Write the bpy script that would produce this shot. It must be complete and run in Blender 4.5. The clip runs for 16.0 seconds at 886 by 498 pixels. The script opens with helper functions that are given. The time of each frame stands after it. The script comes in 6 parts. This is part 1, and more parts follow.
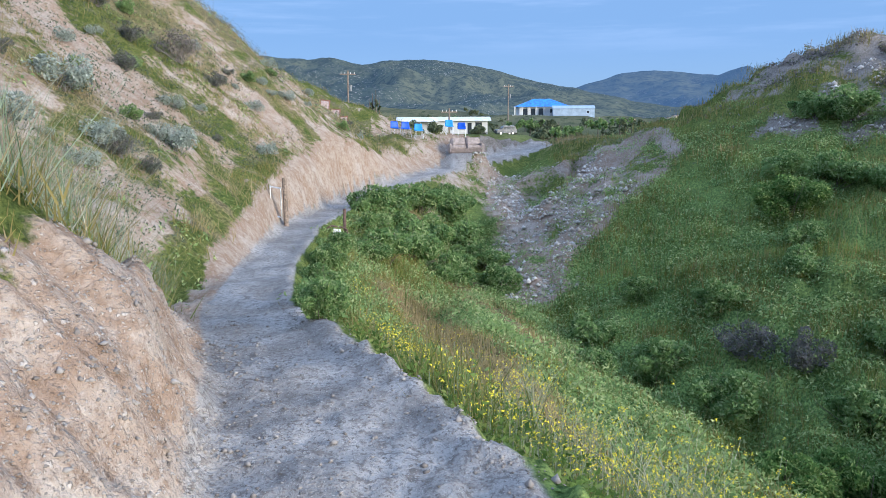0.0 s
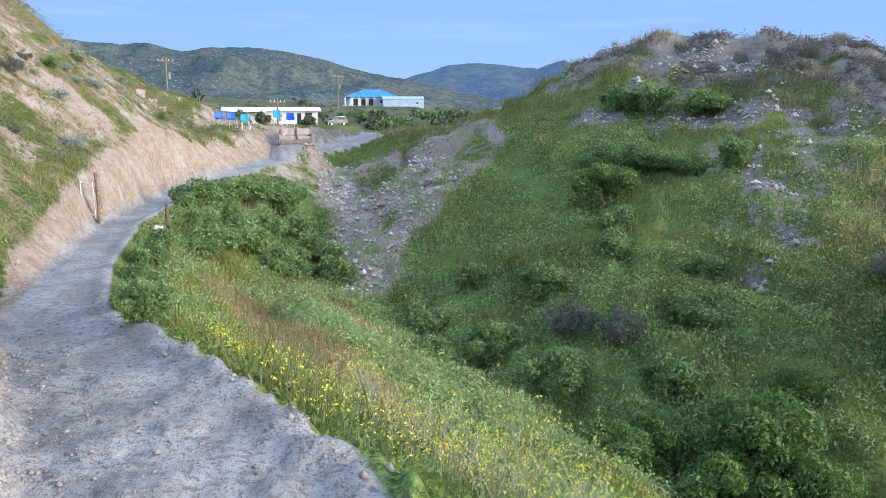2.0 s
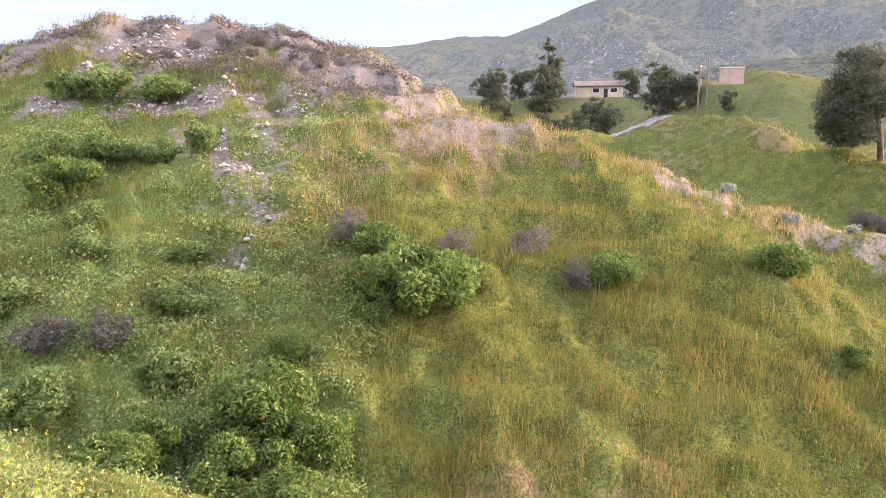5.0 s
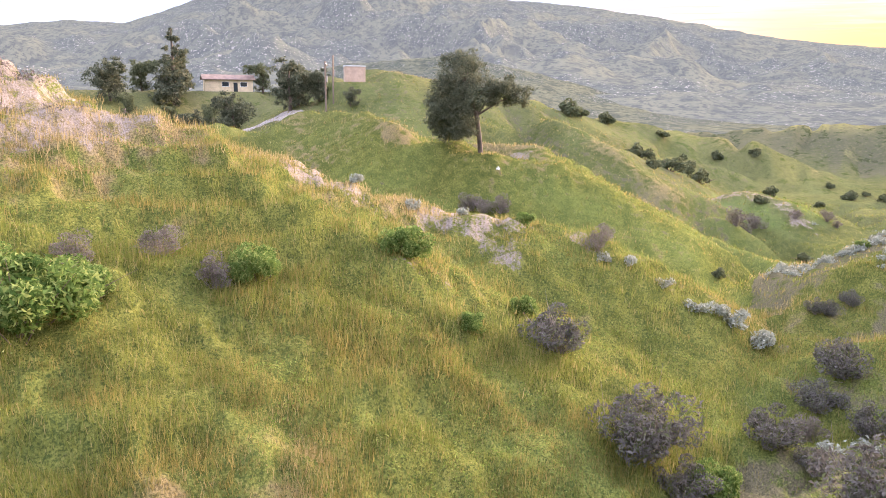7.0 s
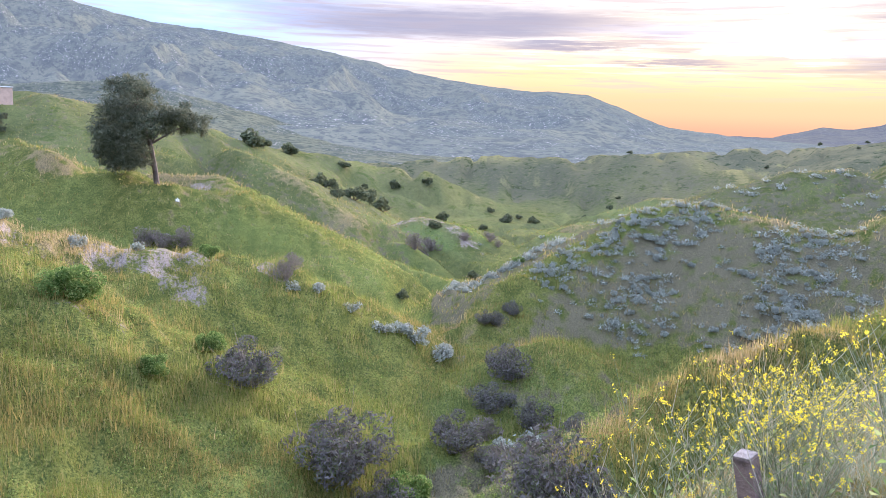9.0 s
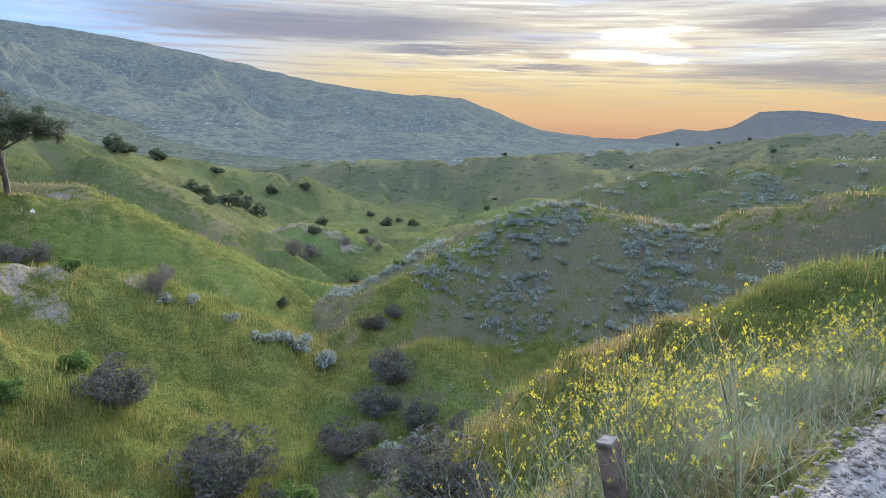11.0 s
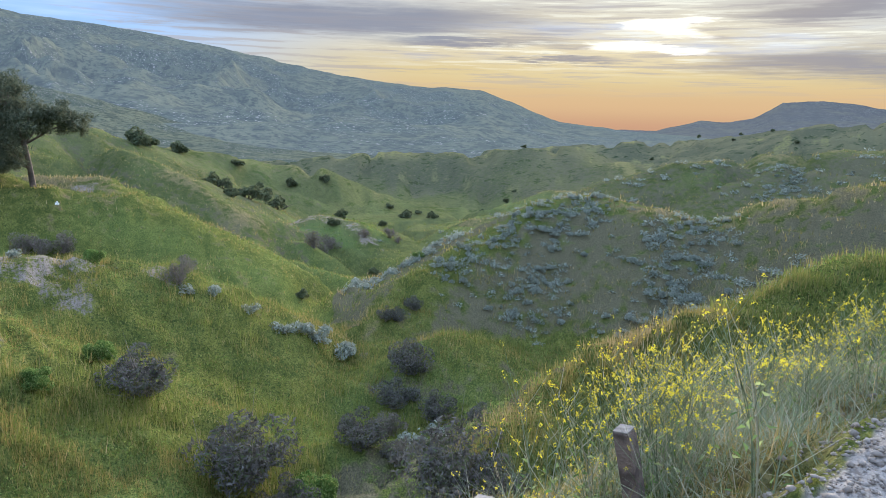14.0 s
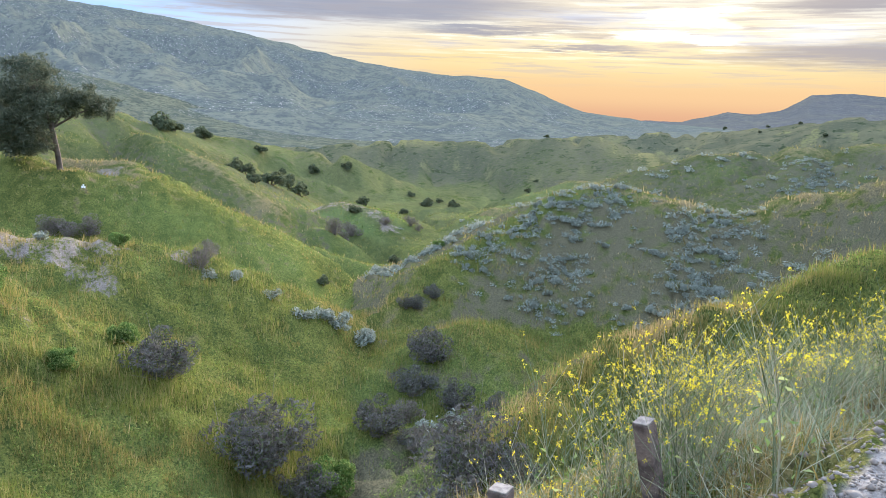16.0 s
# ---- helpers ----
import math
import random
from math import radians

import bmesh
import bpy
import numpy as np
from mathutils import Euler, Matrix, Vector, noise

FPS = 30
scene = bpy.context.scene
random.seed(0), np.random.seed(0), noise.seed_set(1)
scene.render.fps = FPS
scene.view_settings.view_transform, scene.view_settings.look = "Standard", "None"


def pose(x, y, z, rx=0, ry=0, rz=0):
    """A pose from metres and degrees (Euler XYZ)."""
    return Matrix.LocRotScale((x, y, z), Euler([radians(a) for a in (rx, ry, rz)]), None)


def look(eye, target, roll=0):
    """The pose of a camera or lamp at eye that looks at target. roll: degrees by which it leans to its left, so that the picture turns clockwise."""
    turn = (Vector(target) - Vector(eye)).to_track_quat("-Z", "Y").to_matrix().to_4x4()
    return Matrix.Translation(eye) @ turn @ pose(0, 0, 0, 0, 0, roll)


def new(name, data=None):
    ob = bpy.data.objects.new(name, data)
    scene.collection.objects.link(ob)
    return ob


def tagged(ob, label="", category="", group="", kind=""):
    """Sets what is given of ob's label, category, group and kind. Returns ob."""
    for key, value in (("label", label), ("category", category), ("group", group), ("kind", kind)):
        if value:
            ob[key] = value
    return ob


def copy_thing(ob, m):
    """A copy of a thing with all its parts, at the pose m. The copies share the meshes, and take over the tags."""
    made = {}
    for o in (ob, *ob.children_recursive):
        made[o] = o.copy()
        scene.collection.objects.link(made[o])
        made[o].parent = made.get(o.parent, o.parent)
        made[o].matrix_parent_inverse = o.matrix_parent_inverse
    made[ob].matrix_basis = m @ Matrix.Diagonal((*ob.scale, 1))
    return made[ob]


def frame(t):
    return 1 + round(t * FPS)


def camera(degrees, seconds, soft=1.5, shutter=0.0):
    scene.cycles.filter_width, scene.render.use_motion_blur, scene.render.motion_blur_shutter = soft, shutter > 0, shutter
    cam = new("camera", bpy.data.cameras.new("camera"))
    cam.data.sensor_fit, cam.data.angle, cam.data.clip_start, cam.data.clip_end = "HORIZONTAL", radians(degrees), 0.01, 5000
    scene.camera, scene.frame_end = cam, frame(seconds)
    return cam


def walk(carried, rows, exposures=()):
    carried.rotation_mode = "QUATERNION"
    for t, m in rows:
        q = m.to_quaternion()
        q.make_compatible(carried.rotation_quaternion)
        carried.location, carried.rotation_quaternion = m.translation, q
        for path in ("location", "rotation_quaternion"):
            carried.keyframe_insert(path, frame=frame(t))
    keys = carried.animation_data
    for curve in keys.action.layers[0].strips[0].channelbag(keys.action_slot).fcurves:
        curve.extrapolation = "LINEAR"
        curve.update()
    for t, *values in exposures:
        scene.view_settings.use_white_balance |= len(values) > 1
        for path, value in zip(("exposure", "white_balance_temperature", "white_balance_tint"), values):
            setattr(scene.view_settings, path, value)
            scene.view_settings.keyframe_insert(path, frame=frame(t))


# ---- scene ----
cam = camera(61.9, 16.0, soft=0.8)
# seconds, place in metres, turn in degrees
ROWS = [
    (0.0, 0.000, 0.000, 1.600, 79.90, 0.30, -0.05),
    (0.5, -0.003, 0.000, 1.594, 79.52, 0.34, -1.17),
    (1.0, 0.008, -0.013, 1.588, 79.23, 0.38, -3.59),
    (1.5, 0.026, -0.030, 1.609, 79.07, 0.15, -7.65),
    (2.0, 0.041, -0.015, 1.610, 79.16, -0.04, -12.91),
    (2.5, 0.052, -0.024, 1.616, 79.18, 0.00, -18.97),
    (3.0, 0.066, -0.057, 1.624, 78.99, 0.22, -25.20),
    (3.2, 0.101, -0.049, 1.647, 78.79, 0.38, -27.74),
    (5.3, 0.420, 0.058, 1.477, 77.95, 0.72, -56.09),
    (5.5, 0.424, 0.060, 1.461, 77.89, 0.63, -58.93),
    (6.0, 0.410, 0.023, 1.479, 77.65, 0.33, -65.59),
    (6.5, 0.495, -0.007, 1.448, 77.55, -0.06, -72.15),
    (7.0, 0.562, -0.056, 1.426, 77.65, -0.80, -79.28),
    (7.5, 0.560, -0.092, 1.424, 78.10, -1.42, -85.92),
    (8.0, 0.505, -0.099, 1.433, 78.88, -1.90, -92.38),
    (8.5, 0.584, -0.133, 1.390, 79.82, -2.18, -98.26),
    (9.0, 0.591, -0.170, 1.388, 80.61, -2.23, -103.14),
    (9.5, 0.574, -0.194, 1.399, 81.19, -2.29, -107.19),
    (10.0, 0.554, -0.208, 1.405, 81.54, -2.31, -110.18),
    (10.2, 0.549, -0.212, 1.409, 81.59, -2.27, -111.09),
    (12.3, 0.499, -0.207, 1.404, 81.07, -1.75, -112.94),
    (12.5, 0.495, -0.199, 1.407, 81.02, -1.71, -112.79),
    (13.0, 0.493, -0.201, 1.408, 80.93, -1.60, -112.33),
    (13.5, 0.485, -0.204, 1.407, 80.81, -1.58, -111.77),
    (14.0, 0.484, -0.197, 1.403, 80.57, -1.71, -111.03),
    (14.5, 0.481, -0.196, 1.399, 80.19, -1.89, -110.25),
    (15.0, 0.488, -0.184, 1.402, 79.82, -2.09, -109.65),
    (15.5, 0.498, -0.195, 1.391, 79.63, -2.26, -109.31),
    (16.0, 0.489, -0.190, 1.398, 79.64, -2.39, -109.30),
]
EXPOSURE = [
    (0.0, 0.08, 4600, 10), (2.0, 0.30, 4750, 11), (3.0, 0.64, 5150, 16), (5.5, 1.35, 6300, 32), (7.0, 1.46, 6200, 32), (8.0, 1.38, 5750, 25),
    (9.0, 1.15, 5200, 27), (10.0, 0.85, 5150, 20), (12.0, 0.45, 5000, 11), (14.5, 0.5, 5050, 11), (16.0, 0.85, 5200, 13),
]
walk(cam, [(t, pose(x, y, z, rx, ry, rz)) for t, x, y, z, rx, ry, rz in ROWS], EXPOSURE)

# ---- light: a low sun behind thin cloud, and the evening sky ----
SUN_AZ, SUN_EL = 127.0, 8.5  # degrees clockwise from +y, and above the horizon


def toward(az, el):
    a, e = radians(az), radians(el)
    return Vector((math.sin(a) * math.cos(e), math.cos(a) * math.cos(e), math.sin(e)))


class Nodes:
    """Short hand for node trees."""

    def __init__(self, tree):
        self.t = tree
        tree.nodes.clear()

    def add(self, kind, **values):
        n = self.t.nodes.new(kind)
        for key, value in values.items():
            if key in n.inputs:
                self.put(n.inputs[key], value)
        return n

    def put(self, socket, value):
        if isinstance(value, bpy.types.NodeSocket):
            self.t.links.new(value, socket)
        elif isinstance(value, (tuple, list)) and len(value) == 3 and socket.type == "RGBA":
            socket.default_value = (*value, 1)
        else:
            socket.default_value = value

    def math(self, op, a, b=0.0, clamp=False):
        n = self.t.nodes.new("ShaderNodeMath")
        n.operation, n.use_clamp = op, clamp
        self.put(n.inputs[0], a)
        self.put(n.inputs[1], b)
        return n.outputs[0]

    def vec(self, op, a, b=(0, 0, 0)):
        n = self.t.nodes.new("ShaderNodeVectorMath")
        n.operation = op
        self.put(n.inputs[0], a)
        self.put(n.inputs[1], b)
        return n.outputs["Value"] if op in ("DOT_PRODUCT", "LENGTH") else n.outputs[0]

    def noise(self, vector, scale, detail=3.0, rough=0.55, colour=False):
        n = self.t.nodes.new("ShaderNodeTexNoise")
        if vector is not None:
            self.put(n.inputs["Vector"], vector)
        n.inputs["Scale"].default_value, n.inputs["Detail"].default_value = scale, detail
        n.inputs["Roughness"].default_value = rough
        return n.outputs["Color" if colour else "Fac"]

    def ramp(self, fac, low, high, a=0.0, b=1.0, smooth=True):
        n = self.t.nodes.new("ShaderNodeMapRange")
        n.interpolation_type = "SMOOTHSTEP" if smooth else "LINEAR"
        self.put(n.inputs[0], fac)
        for k, v in zip((1, 2, 3, 4), (low, high, a, b)):
            self.put(n.inputs[k], v)
        return n.outputs[0]

    def mix(self, fac, a, b, blend="MIX"):
        n = self.t.nodes.new("ShaderNodeMix")
        n.data_type, n.blend_type = "RGBA", blend
        self.put(n.inputs[0], fac)
        self.put(n.inputs[6], a)
        self.put(n.inputs[7], b)
        return n.outputs[2]


CLOUDS = (1.2, 4.4, 0.9)
world = bpy.data.worlds.new("evening_sky")
scene.world = world
world.use_nodes = True
W = Nodes(world.node_tree)
sky = W.add("ShaderNodeTexSky")
sky.sky_type, sky.sun_disc = "NISHITA", False
sky.sun_elevation, sky.sun_rotation = radians(SUN_EL), radians(SUN_AZ)
sky.air_density, sky.dust_density, sky.ozone_density = 1.0, 0.4, 3.0
way = W.add("ShaderNodeTexCoord").outputs["Generated"]
split = W.add("ShaderNodeSeparateXYZ", Vector=way)
up = split.outputs["Z"]
near_sun = W.vec("DOT_PRODUCT", way, tuple(toward(SUN_AZ, SUN_EL)))
base = W.vec("SCALE", sky.outputs[0])
base.node.inputs["Scale"].default_value = 0.12
# clear pale blue low down; an unseen bright veil added overhead to light the ground
base = W.mix(W.ramp(up, 0.0, 0.10, 0.75, 0.95), base, W.mix(W.ramp(up, 0.0, 0.12), (0.45, 0.53, 0.60), (0.35, 0.45, 0.56)))
base = W.mix(W.ramp(up, 0.16, 0.28), base, (1.05, 1.15, 1.28))
# evening colours towards the sun: orange on the horizon, gold, cream, then an unseen bright fill added above
warm = W.mix(W.ramp(up, 0.0, 0.035), (0.50, 0.25, 0.115), (0.60, 0.35, 0.14))
warm = W.mix(W.ramp(up, 0.03, 0.075), warm, (0.63, 0.44, 0.17))
warm = W.mix(W.ramp(up, 0.07, 0.13), warm, (0.60, 0.51, 0.36))
warm = W.mix(W.ramp(up, 0.17, 0.40), warm, (2.0, 1.7, 1.28))
clear = W.mix(W.ramp(near_sun, 0.76, 0.96), base, warm)
bearing = W.math("DEGREES", W.math("ARCTAN2", split.outputs["X"], split.outputs["Y"]))
angle = W.math("DEGREES", W.math("ARCSINE", up))
level = W.vec("MULTIPLY", way, (1.0, 1.0, 9.0))
drift = W.add("ShaderNodeSeparateColor", Color=W.noise(W.vec("ADD", level, CLOUDS), 5.0, 6.0, 0.6, True))
fray = W.noise(W.vec("ADD", W.vec("MULTIPLY", way, (1.0, 1.0, 26.0)), (5.3, 1.1, 2.9)), 7.0, 6.0, 0.62)
ragged = W.math("ADD", angle, W.math("MULTIPLY", W.math("SUBTRACT", drift.outputs[1], 0.5), 2.4))
ragged = W.math("ADD", ragged, W.math("MULTIPLY", W.math("SUBTRACT", fray, 0.5), 1.3))
strayed = W.math("ADD", bearing, W.math("MULTIPLY", W.math("SUBTRACT", drift.outputs[0], 0.5), 16.0))


def patch_of_sky(b, e, long, deep, soft):
    """A level patch round a bearing and an angle up, with frayed edges."""
    off = W.ramp(W.math("ABSOLUTE", W.math("SUBTRACT", ragged, e)), deep * (1 + soft), deep * (1 - soft))
    return W.math("MULTIPLY", off, W.ramp(W.math("ABSOLUTE", W.math("SUBTRACT", strayed, b)), long * (1 + 0.5 * soft), long * (1 - soft)))


# lit veil round the sun, drawn out level, and the two gaps through which the sun's glare breaks
clear = W.mix(W.math("MULTIPLY", patch_of_sky(125.0, 6.6, 13.0, 2.2, 0.9), 0.7), clear, (0.76, 0.56, 0.27))
# thin streaks, grey-mauve and cream by turns
wisps = W.math("MULTIPLY", W.ramp(fray, 0.50, 0.62, 0.0, 0.62), W.math("MULTIPLY", W.ramp(up, 0.035, 0.075), W.ramp(near_sun, 0.45, 0.80)))
clear = W.mix(wisps, clear, (0.40, 0.31, 0.23))
pale = W.math("MULTIPLY", W.ramp(fray, 0.46, 0.38, 0.0, 0.6), W.math("MULTIPLY", W.ramp(up, 0.06, 0.10), W.ramp(near_sun, 0.90, 0.98)))
clear = W.mix(pale, clear, (0.92, 0.78, 0.50))
# thin white streaks over the blue side
streak = W.noise(W.vec("ADD", W.vec("MULTIPLY", way, (1.0, 1.0, 11.0)), (2.2, 7.1, 0.4)), 3.0, 5.0, 0.6)
clear = W.mix(W.math("MULTIPLY", W.ramp(streak, 0.48, 0.72, 0.0, 0.5), W.ramp(up, 0.06, 0.13)), clear, (0.62, 0.66, 0.72))
# long level banks of grey cloud: bearing, angle up, half their length and half their depth in degrees
BANKS = [(104.0, 7.7, 17.0, 1.05), (84.0, 9.4, 15.0, 0.7), (113.0, 6.2, 8.0, 0.28), (137.5, 5.0, 8.5, 0.75), (138.0, 8.6, 8.0, 0.6), (119.0, 5.0, 5.0, 0.16), (150.0, 4.0, 12.0, 0.5)]
bank = 0.0
for b, e, long, deep in BANKS:
    bank = W.math("MAXIMUM", patch_of_sky(b, e, long, deep, 0.75), bank)
bank = W.math("MULTIPLY", bank, W.ramp(near_sun, 0.45, 0.80, 0.0, 0.9))
cloud = W.mix(W.ramp(near_sun, 0.95, 1.0), (0.225, 0.205, 0.20), (0.32, 0.25, 0.19))
cloud = W.mix(W.ramp(fray, 0.40, 0.60, 0.0, 0.4), cloud, (0.30, 0.25, 0.21))
shown = W.mix(bank, clear, cloud)
glare = W.math("MAXIMUM", patch_of_sky(125.6, 6.15, 3.6, 0.30, 0.8), patch_of_sky(128.0, 7.7, 2.6, 0.50, 0.8))
shown = W.mix(glare, shown, (1.9, 1.6, 1.1))
W.add("ShaderNodeOutputWorld", Surface=W.add("ShaderNodeBackground", Color=shown, Strength=1.0).outputs[0])

sun = new("sun", bpy.data.lights.new("sun", "SUN"))
sun.data.energy, sun.data.angle, sun.data.color = 9.3, radians(32), (1.0, 0.77, 0.48)
sun.matrix_world = look(toward(SUN_AZ, SUN_EL) * 50, (0, 0, 0))

# ---- materials ----
def material(name):
    m = bpy.data.materials.new(name)
    m.use_nodes = True
    return m, Nodes(m.node_tree)


def finish(k, colour, rough=0.8, bump=None, dist=0.02, strength=0.6, metal=0.0, spec=0.3, normal=None):
    b = k.add("ShaderNodeBsdfPrincipled", **{"Base Color": colour, "Roughness": rough, "Metallic": metal, "Specular IOR Level": spec})
    if bump is not None:
        n = k.add("ShaderNodeBump", Strength=strength, Distance=dist, Height=bump)
        k.put(b.inputs["Normal"], n.outputs[0])
    k.add("ShaderNodeOutputMaterial", Surface=b.outputs[0])
    return b


def place_of(k):
    return k.add("ShaderNodeNewGeometry").outputs["Position"]


def attr(k, name):
    n = k.add("ShaderNodeAttribute")
    n.attribute_name = name
    return n.outputs["Fac"]


def plain(name, colour, rough=0.6, metal=0.0, vary=0.25, scale=9.0, bump=0.004, spec=0.3):
    """A surface of one colour with two scales of wear."""
    m, k = material(name)
    p = k.add("ShaderNodeTexCoord").outputs["Object"]
    a, b = k.noise(p, scale, 4), k.noise(p, scale * 7, 3)
    dark = tuple(c * (1 - vary) for c in colour)
    lite = tuple(min(1, c * (1 + vary)) for c in colour)
    c = k.mix(k.ramp(a, 0.35, 0.65), dark, lite)
    c = k.mix(k.math("MULTIPLY", k.ramp(b, 0.45, 0.75), 0.3), c, tuple(x * 0.6 for x in colour))
    finish(k, c, k.ramp(a, 0.3, 0.7, rough - 0.08, min(1, rough + 0.08)), b, bump, 0.5, metal, spec)
    return m


def cells(k, p, scale, feature="F1"):
    n = k.add("ShaderNodeTexVoronoi", Vector=p, Scale=scale)
    n.feature = feature
    return n.outputs


def ground_material():
    m, k = material("ground_cover")
    p = place_of(k)
    soil, path, dry, lush, sage, pale, far = (attr(k, n) for n in ("soil", "path", "dry", "lush", "sage", "pale", "far"))
    big, mid, fine, grit = k.noise(p, 0.18, 4), k.noise(p, 1.1, 5, 0.6), k.noise(p, 7, 5, 0.65), k.noise(p, 45, 4, 0.7)
    tall, blade = k.noise(p, 2.6, 6, 0.65), k.noise(p, 15, 5, 0.72)
    green = k.mix(k.ramp(mid, 0.35, 0.65), (0.085, 0.098, 0.024), (0.165, 0.170, 0.042))
    green = k.mix(k.ramp(fine, 0.45, 0.66), green, (0.050, 0.070, 0.020))
    green = k.mix(k.math("MULTIPLY", k.ramp(blade, 0.50, 0.60), 0.75), green, (0.030, 0.044, 0.014))
    green = k.mix(k.math("MULTIPLY", k.ramp(blade, 0.44, 0.36), 0.6), green, (0.25, 0.235, 0.075))
    straw = k.mix(k.ramp(blade, 0.40, 0.60), (0.255, 0.205, 0.105), (0.105, 0.088, 0.045))
    deep = k.mix(k.ramp(blade, 0.42, 0.58), (0.215, 0.285, 0.080), (0.080, 0.120, 0.036))
    turf = k.mix(lush, green, deep)
    turf = k.mix(k.ramp(k.math("ADD", dry, k.math("MULTIPLY", k.math("SUBTRACT", mid, 0.5), 1.6)), 0.35, 0.75), turf, straw)
    grey = k.mix(k.ramp(blade, 0.40, 0.60), (0.155, 0.142, 0.086), (0.070, 0.067, 0.041))
    turf = k.mix(k.ramp(k.math("ADD", sage, k.math("MULTIPLY", k.math("SUBTRACT", mid, 0.5), 2.2)), 0.35, 0.8), turf, grey)
    # greyer olive for distant ground, with haze put into the colour
    hills = k.mix(k.ramp(k.noise(p, 0.05, 5, 0.6), 0.4, 0.6), (0.128, 0.124, 0.072), (0.086, 0.090, 0.056))
    hills = k.mix(k.ramp(k.noise(p, 0.35, 5, 0.7), 0.54, 0.62), hills, (0.038, 0.052, 0.026))
    hills = k.mix(k.math("MULTIPLY", k.ramp(k.noise(p, 1.3, 4, 0.7), 0.56, 0.64), 0.7), hills, (0.16, 0.155, 0.095))
    hills = k.mix(k.ramp(k.math("ADD", dry, k.math("MULTIPLY", k.math("SUBTRACT", mid, 0.5), 0.8)), 0.40, 0.65), hills, (0.170, 0.165, 0.072))
    turf = k.mix(far, turf, hills)
    # clay of the cut bank: reddish, with seams, pale pebbles set in it
    clay = k.mix(k.ramp(tall, 0.36, 0.64), (0.27, 0.188, 0.128), (0.37, 0.30, 0.235))
    clay = k.mix(k.math("MULTIPLY", k.ramp(mid, 0.50, 0.68), 0.6), clay, (0.45, 0.40, 0.345))
    clay = k.mix(k.math("MULTIPLY", k.ramp(fine, 0.52, 0.72), 0.8), clay, (0.22, 0.15, 0.10))
    clods = k.add("ShaderNodeTexVoronoi", Vector=k.vec("ADD", p, k.vec("MULTIPLY", k.noise(p, 5, 4, 0.6, True), (0.30, 0.30, 0.30))), Scale=9.0)
    clods.feature = "DISTANCE_TO_EDGE"
    crack = k.ramp(clods.outputs["Distance"], 0.0, 0.10)
    clay = k.mix(k.math("MULTIPLY", k.ramp(clods.outputs["Distance"], 0.05, 0.0), 0.16), clay, (0.17, 0.115, 0.08))
    shift = k.vec("SCALE", k.noise(p, 30, 3, 0.6, True))
    shift.node.inputs["Scale"].default_value = 0.05
    torn = k.vec("ADD", p, shift)
    stone, stone2 = cells(k, torn, 17.0), cells(k, torn, 52.0)
    rough = k.noise(p, 17, 5, 0.7)
    spot = k.math("MULTIPLY", k.ramp(stone["Distance"], 0.30, 0.16), k.ramp(k.add("ShaderNodeSeparateColor", Color=stone["Color"]).outputs[0], 0.70, 0.78))
    spot2 = k.math("MULTIPLY", k.ramp(stone2["Distance"], 0.38, 0.22), k.ramp(k.add("ShaderNodeSeparateColor", Color=stone2["Color"]).outputs[0], 0.45, 0.60))
    spots = k.math("MAXIMUM", spot, k.math("MULTIPLY", spot2, 0.8))
    clay = k.mix(k.math("MULTIPLY", k.ramp(rough, 0.50, 0.66), 0.75), clay, (0.20, 0.135, 0.09))
    clay = k.mix(k.math("MULTIPLY", k.ramp(rough, 0.44, 0.32), 0.5), clay, (0.50, 0.43, 0.36))
    clay = k.mix(k.math("MULTIPLY", spots, 0.8), clay, k.mix(grit, (0.34, 0.28, 0.23), (0.68, 0.62, 0.55)))
    pits = k.math("MULTIPLY", k.ramp(stone2["Distance"], 0.30, 0.12), k.ramp(k.add("ShaderNodeSeparateColor", Color=stone2["Color"]).outputs[1], 0.78, 0.84))
    clay = k.mix(k.math("MULTIPLY", pits, 0.8), clay, (0.12, 0.085, 0.06))
    ash = k.mix(k.ramp(k.math("ADD", k.math("MULTIPLY", mid, 0.5), k.math("MULTIPLY", fine, 0.5)), 0.40, 0.60), (0.145, 0.122, 0.102), (0.28, 0.242, 0.205))
    ash = k.mix(k.math("MULTIPLY", k.ramp(rough, 0.50, 0.60), 0.8), ash, (0.115, 0.098, 0.085))
    ash = k.mix(k.math("MULTIPLY", spots, 0.6), ash, (0.55, 0.51, 0.47))
    ash = k.mix(k.math("MULTIPLY", k.ramp(fine, 0.54, 0.68), 0.8), ash, (0.135, 0.11, 0.095))
    bare = k.mix(pale, clay, ash)
    edge = k.math("ADD", soil, k.math("MULTIPLY", k.math("SUBTRACT", k.math("ADD", k.math("MULTIPLY", mid, 0.5), k.math("MULTIPLY", fine, 0.5)), 0.5), 2.2))
    c = k.mix(k.ramp(edge, 0.38, 0.62), turf, bare)
    dust = k.mix(k.ramp(mid, 0.35, 0.65), (0.265, 0.240, 0.215), (0.40, 0.37, 0.34))
    dust = k.mix(k.math("MULTIPLY", k.ramp(fine, 0.50, 0.70), 0.6), dust, (0.19, 0.165, 0.145))
    dust = k.mix(k.math("MULTIPLY", k.ramp(rough, 0.50, 0.62), 0.8), dust, (0.165, 0.142, 0.125))
    dust = k.mix(k.math("MULTIPLY", k.ramp(rough, 0.42, 0.30), 0.6), dust, (0.47, 0.43, 0.39))
    dust = k.mix(k.ramp(grit, 0.52, 0.66), dust, (0.175, 0.15, 0.13))
    dust = k.mix(k.math("MULTIPLY", spot2, 0.6), dust, (0.52, 0.48, 0.44))
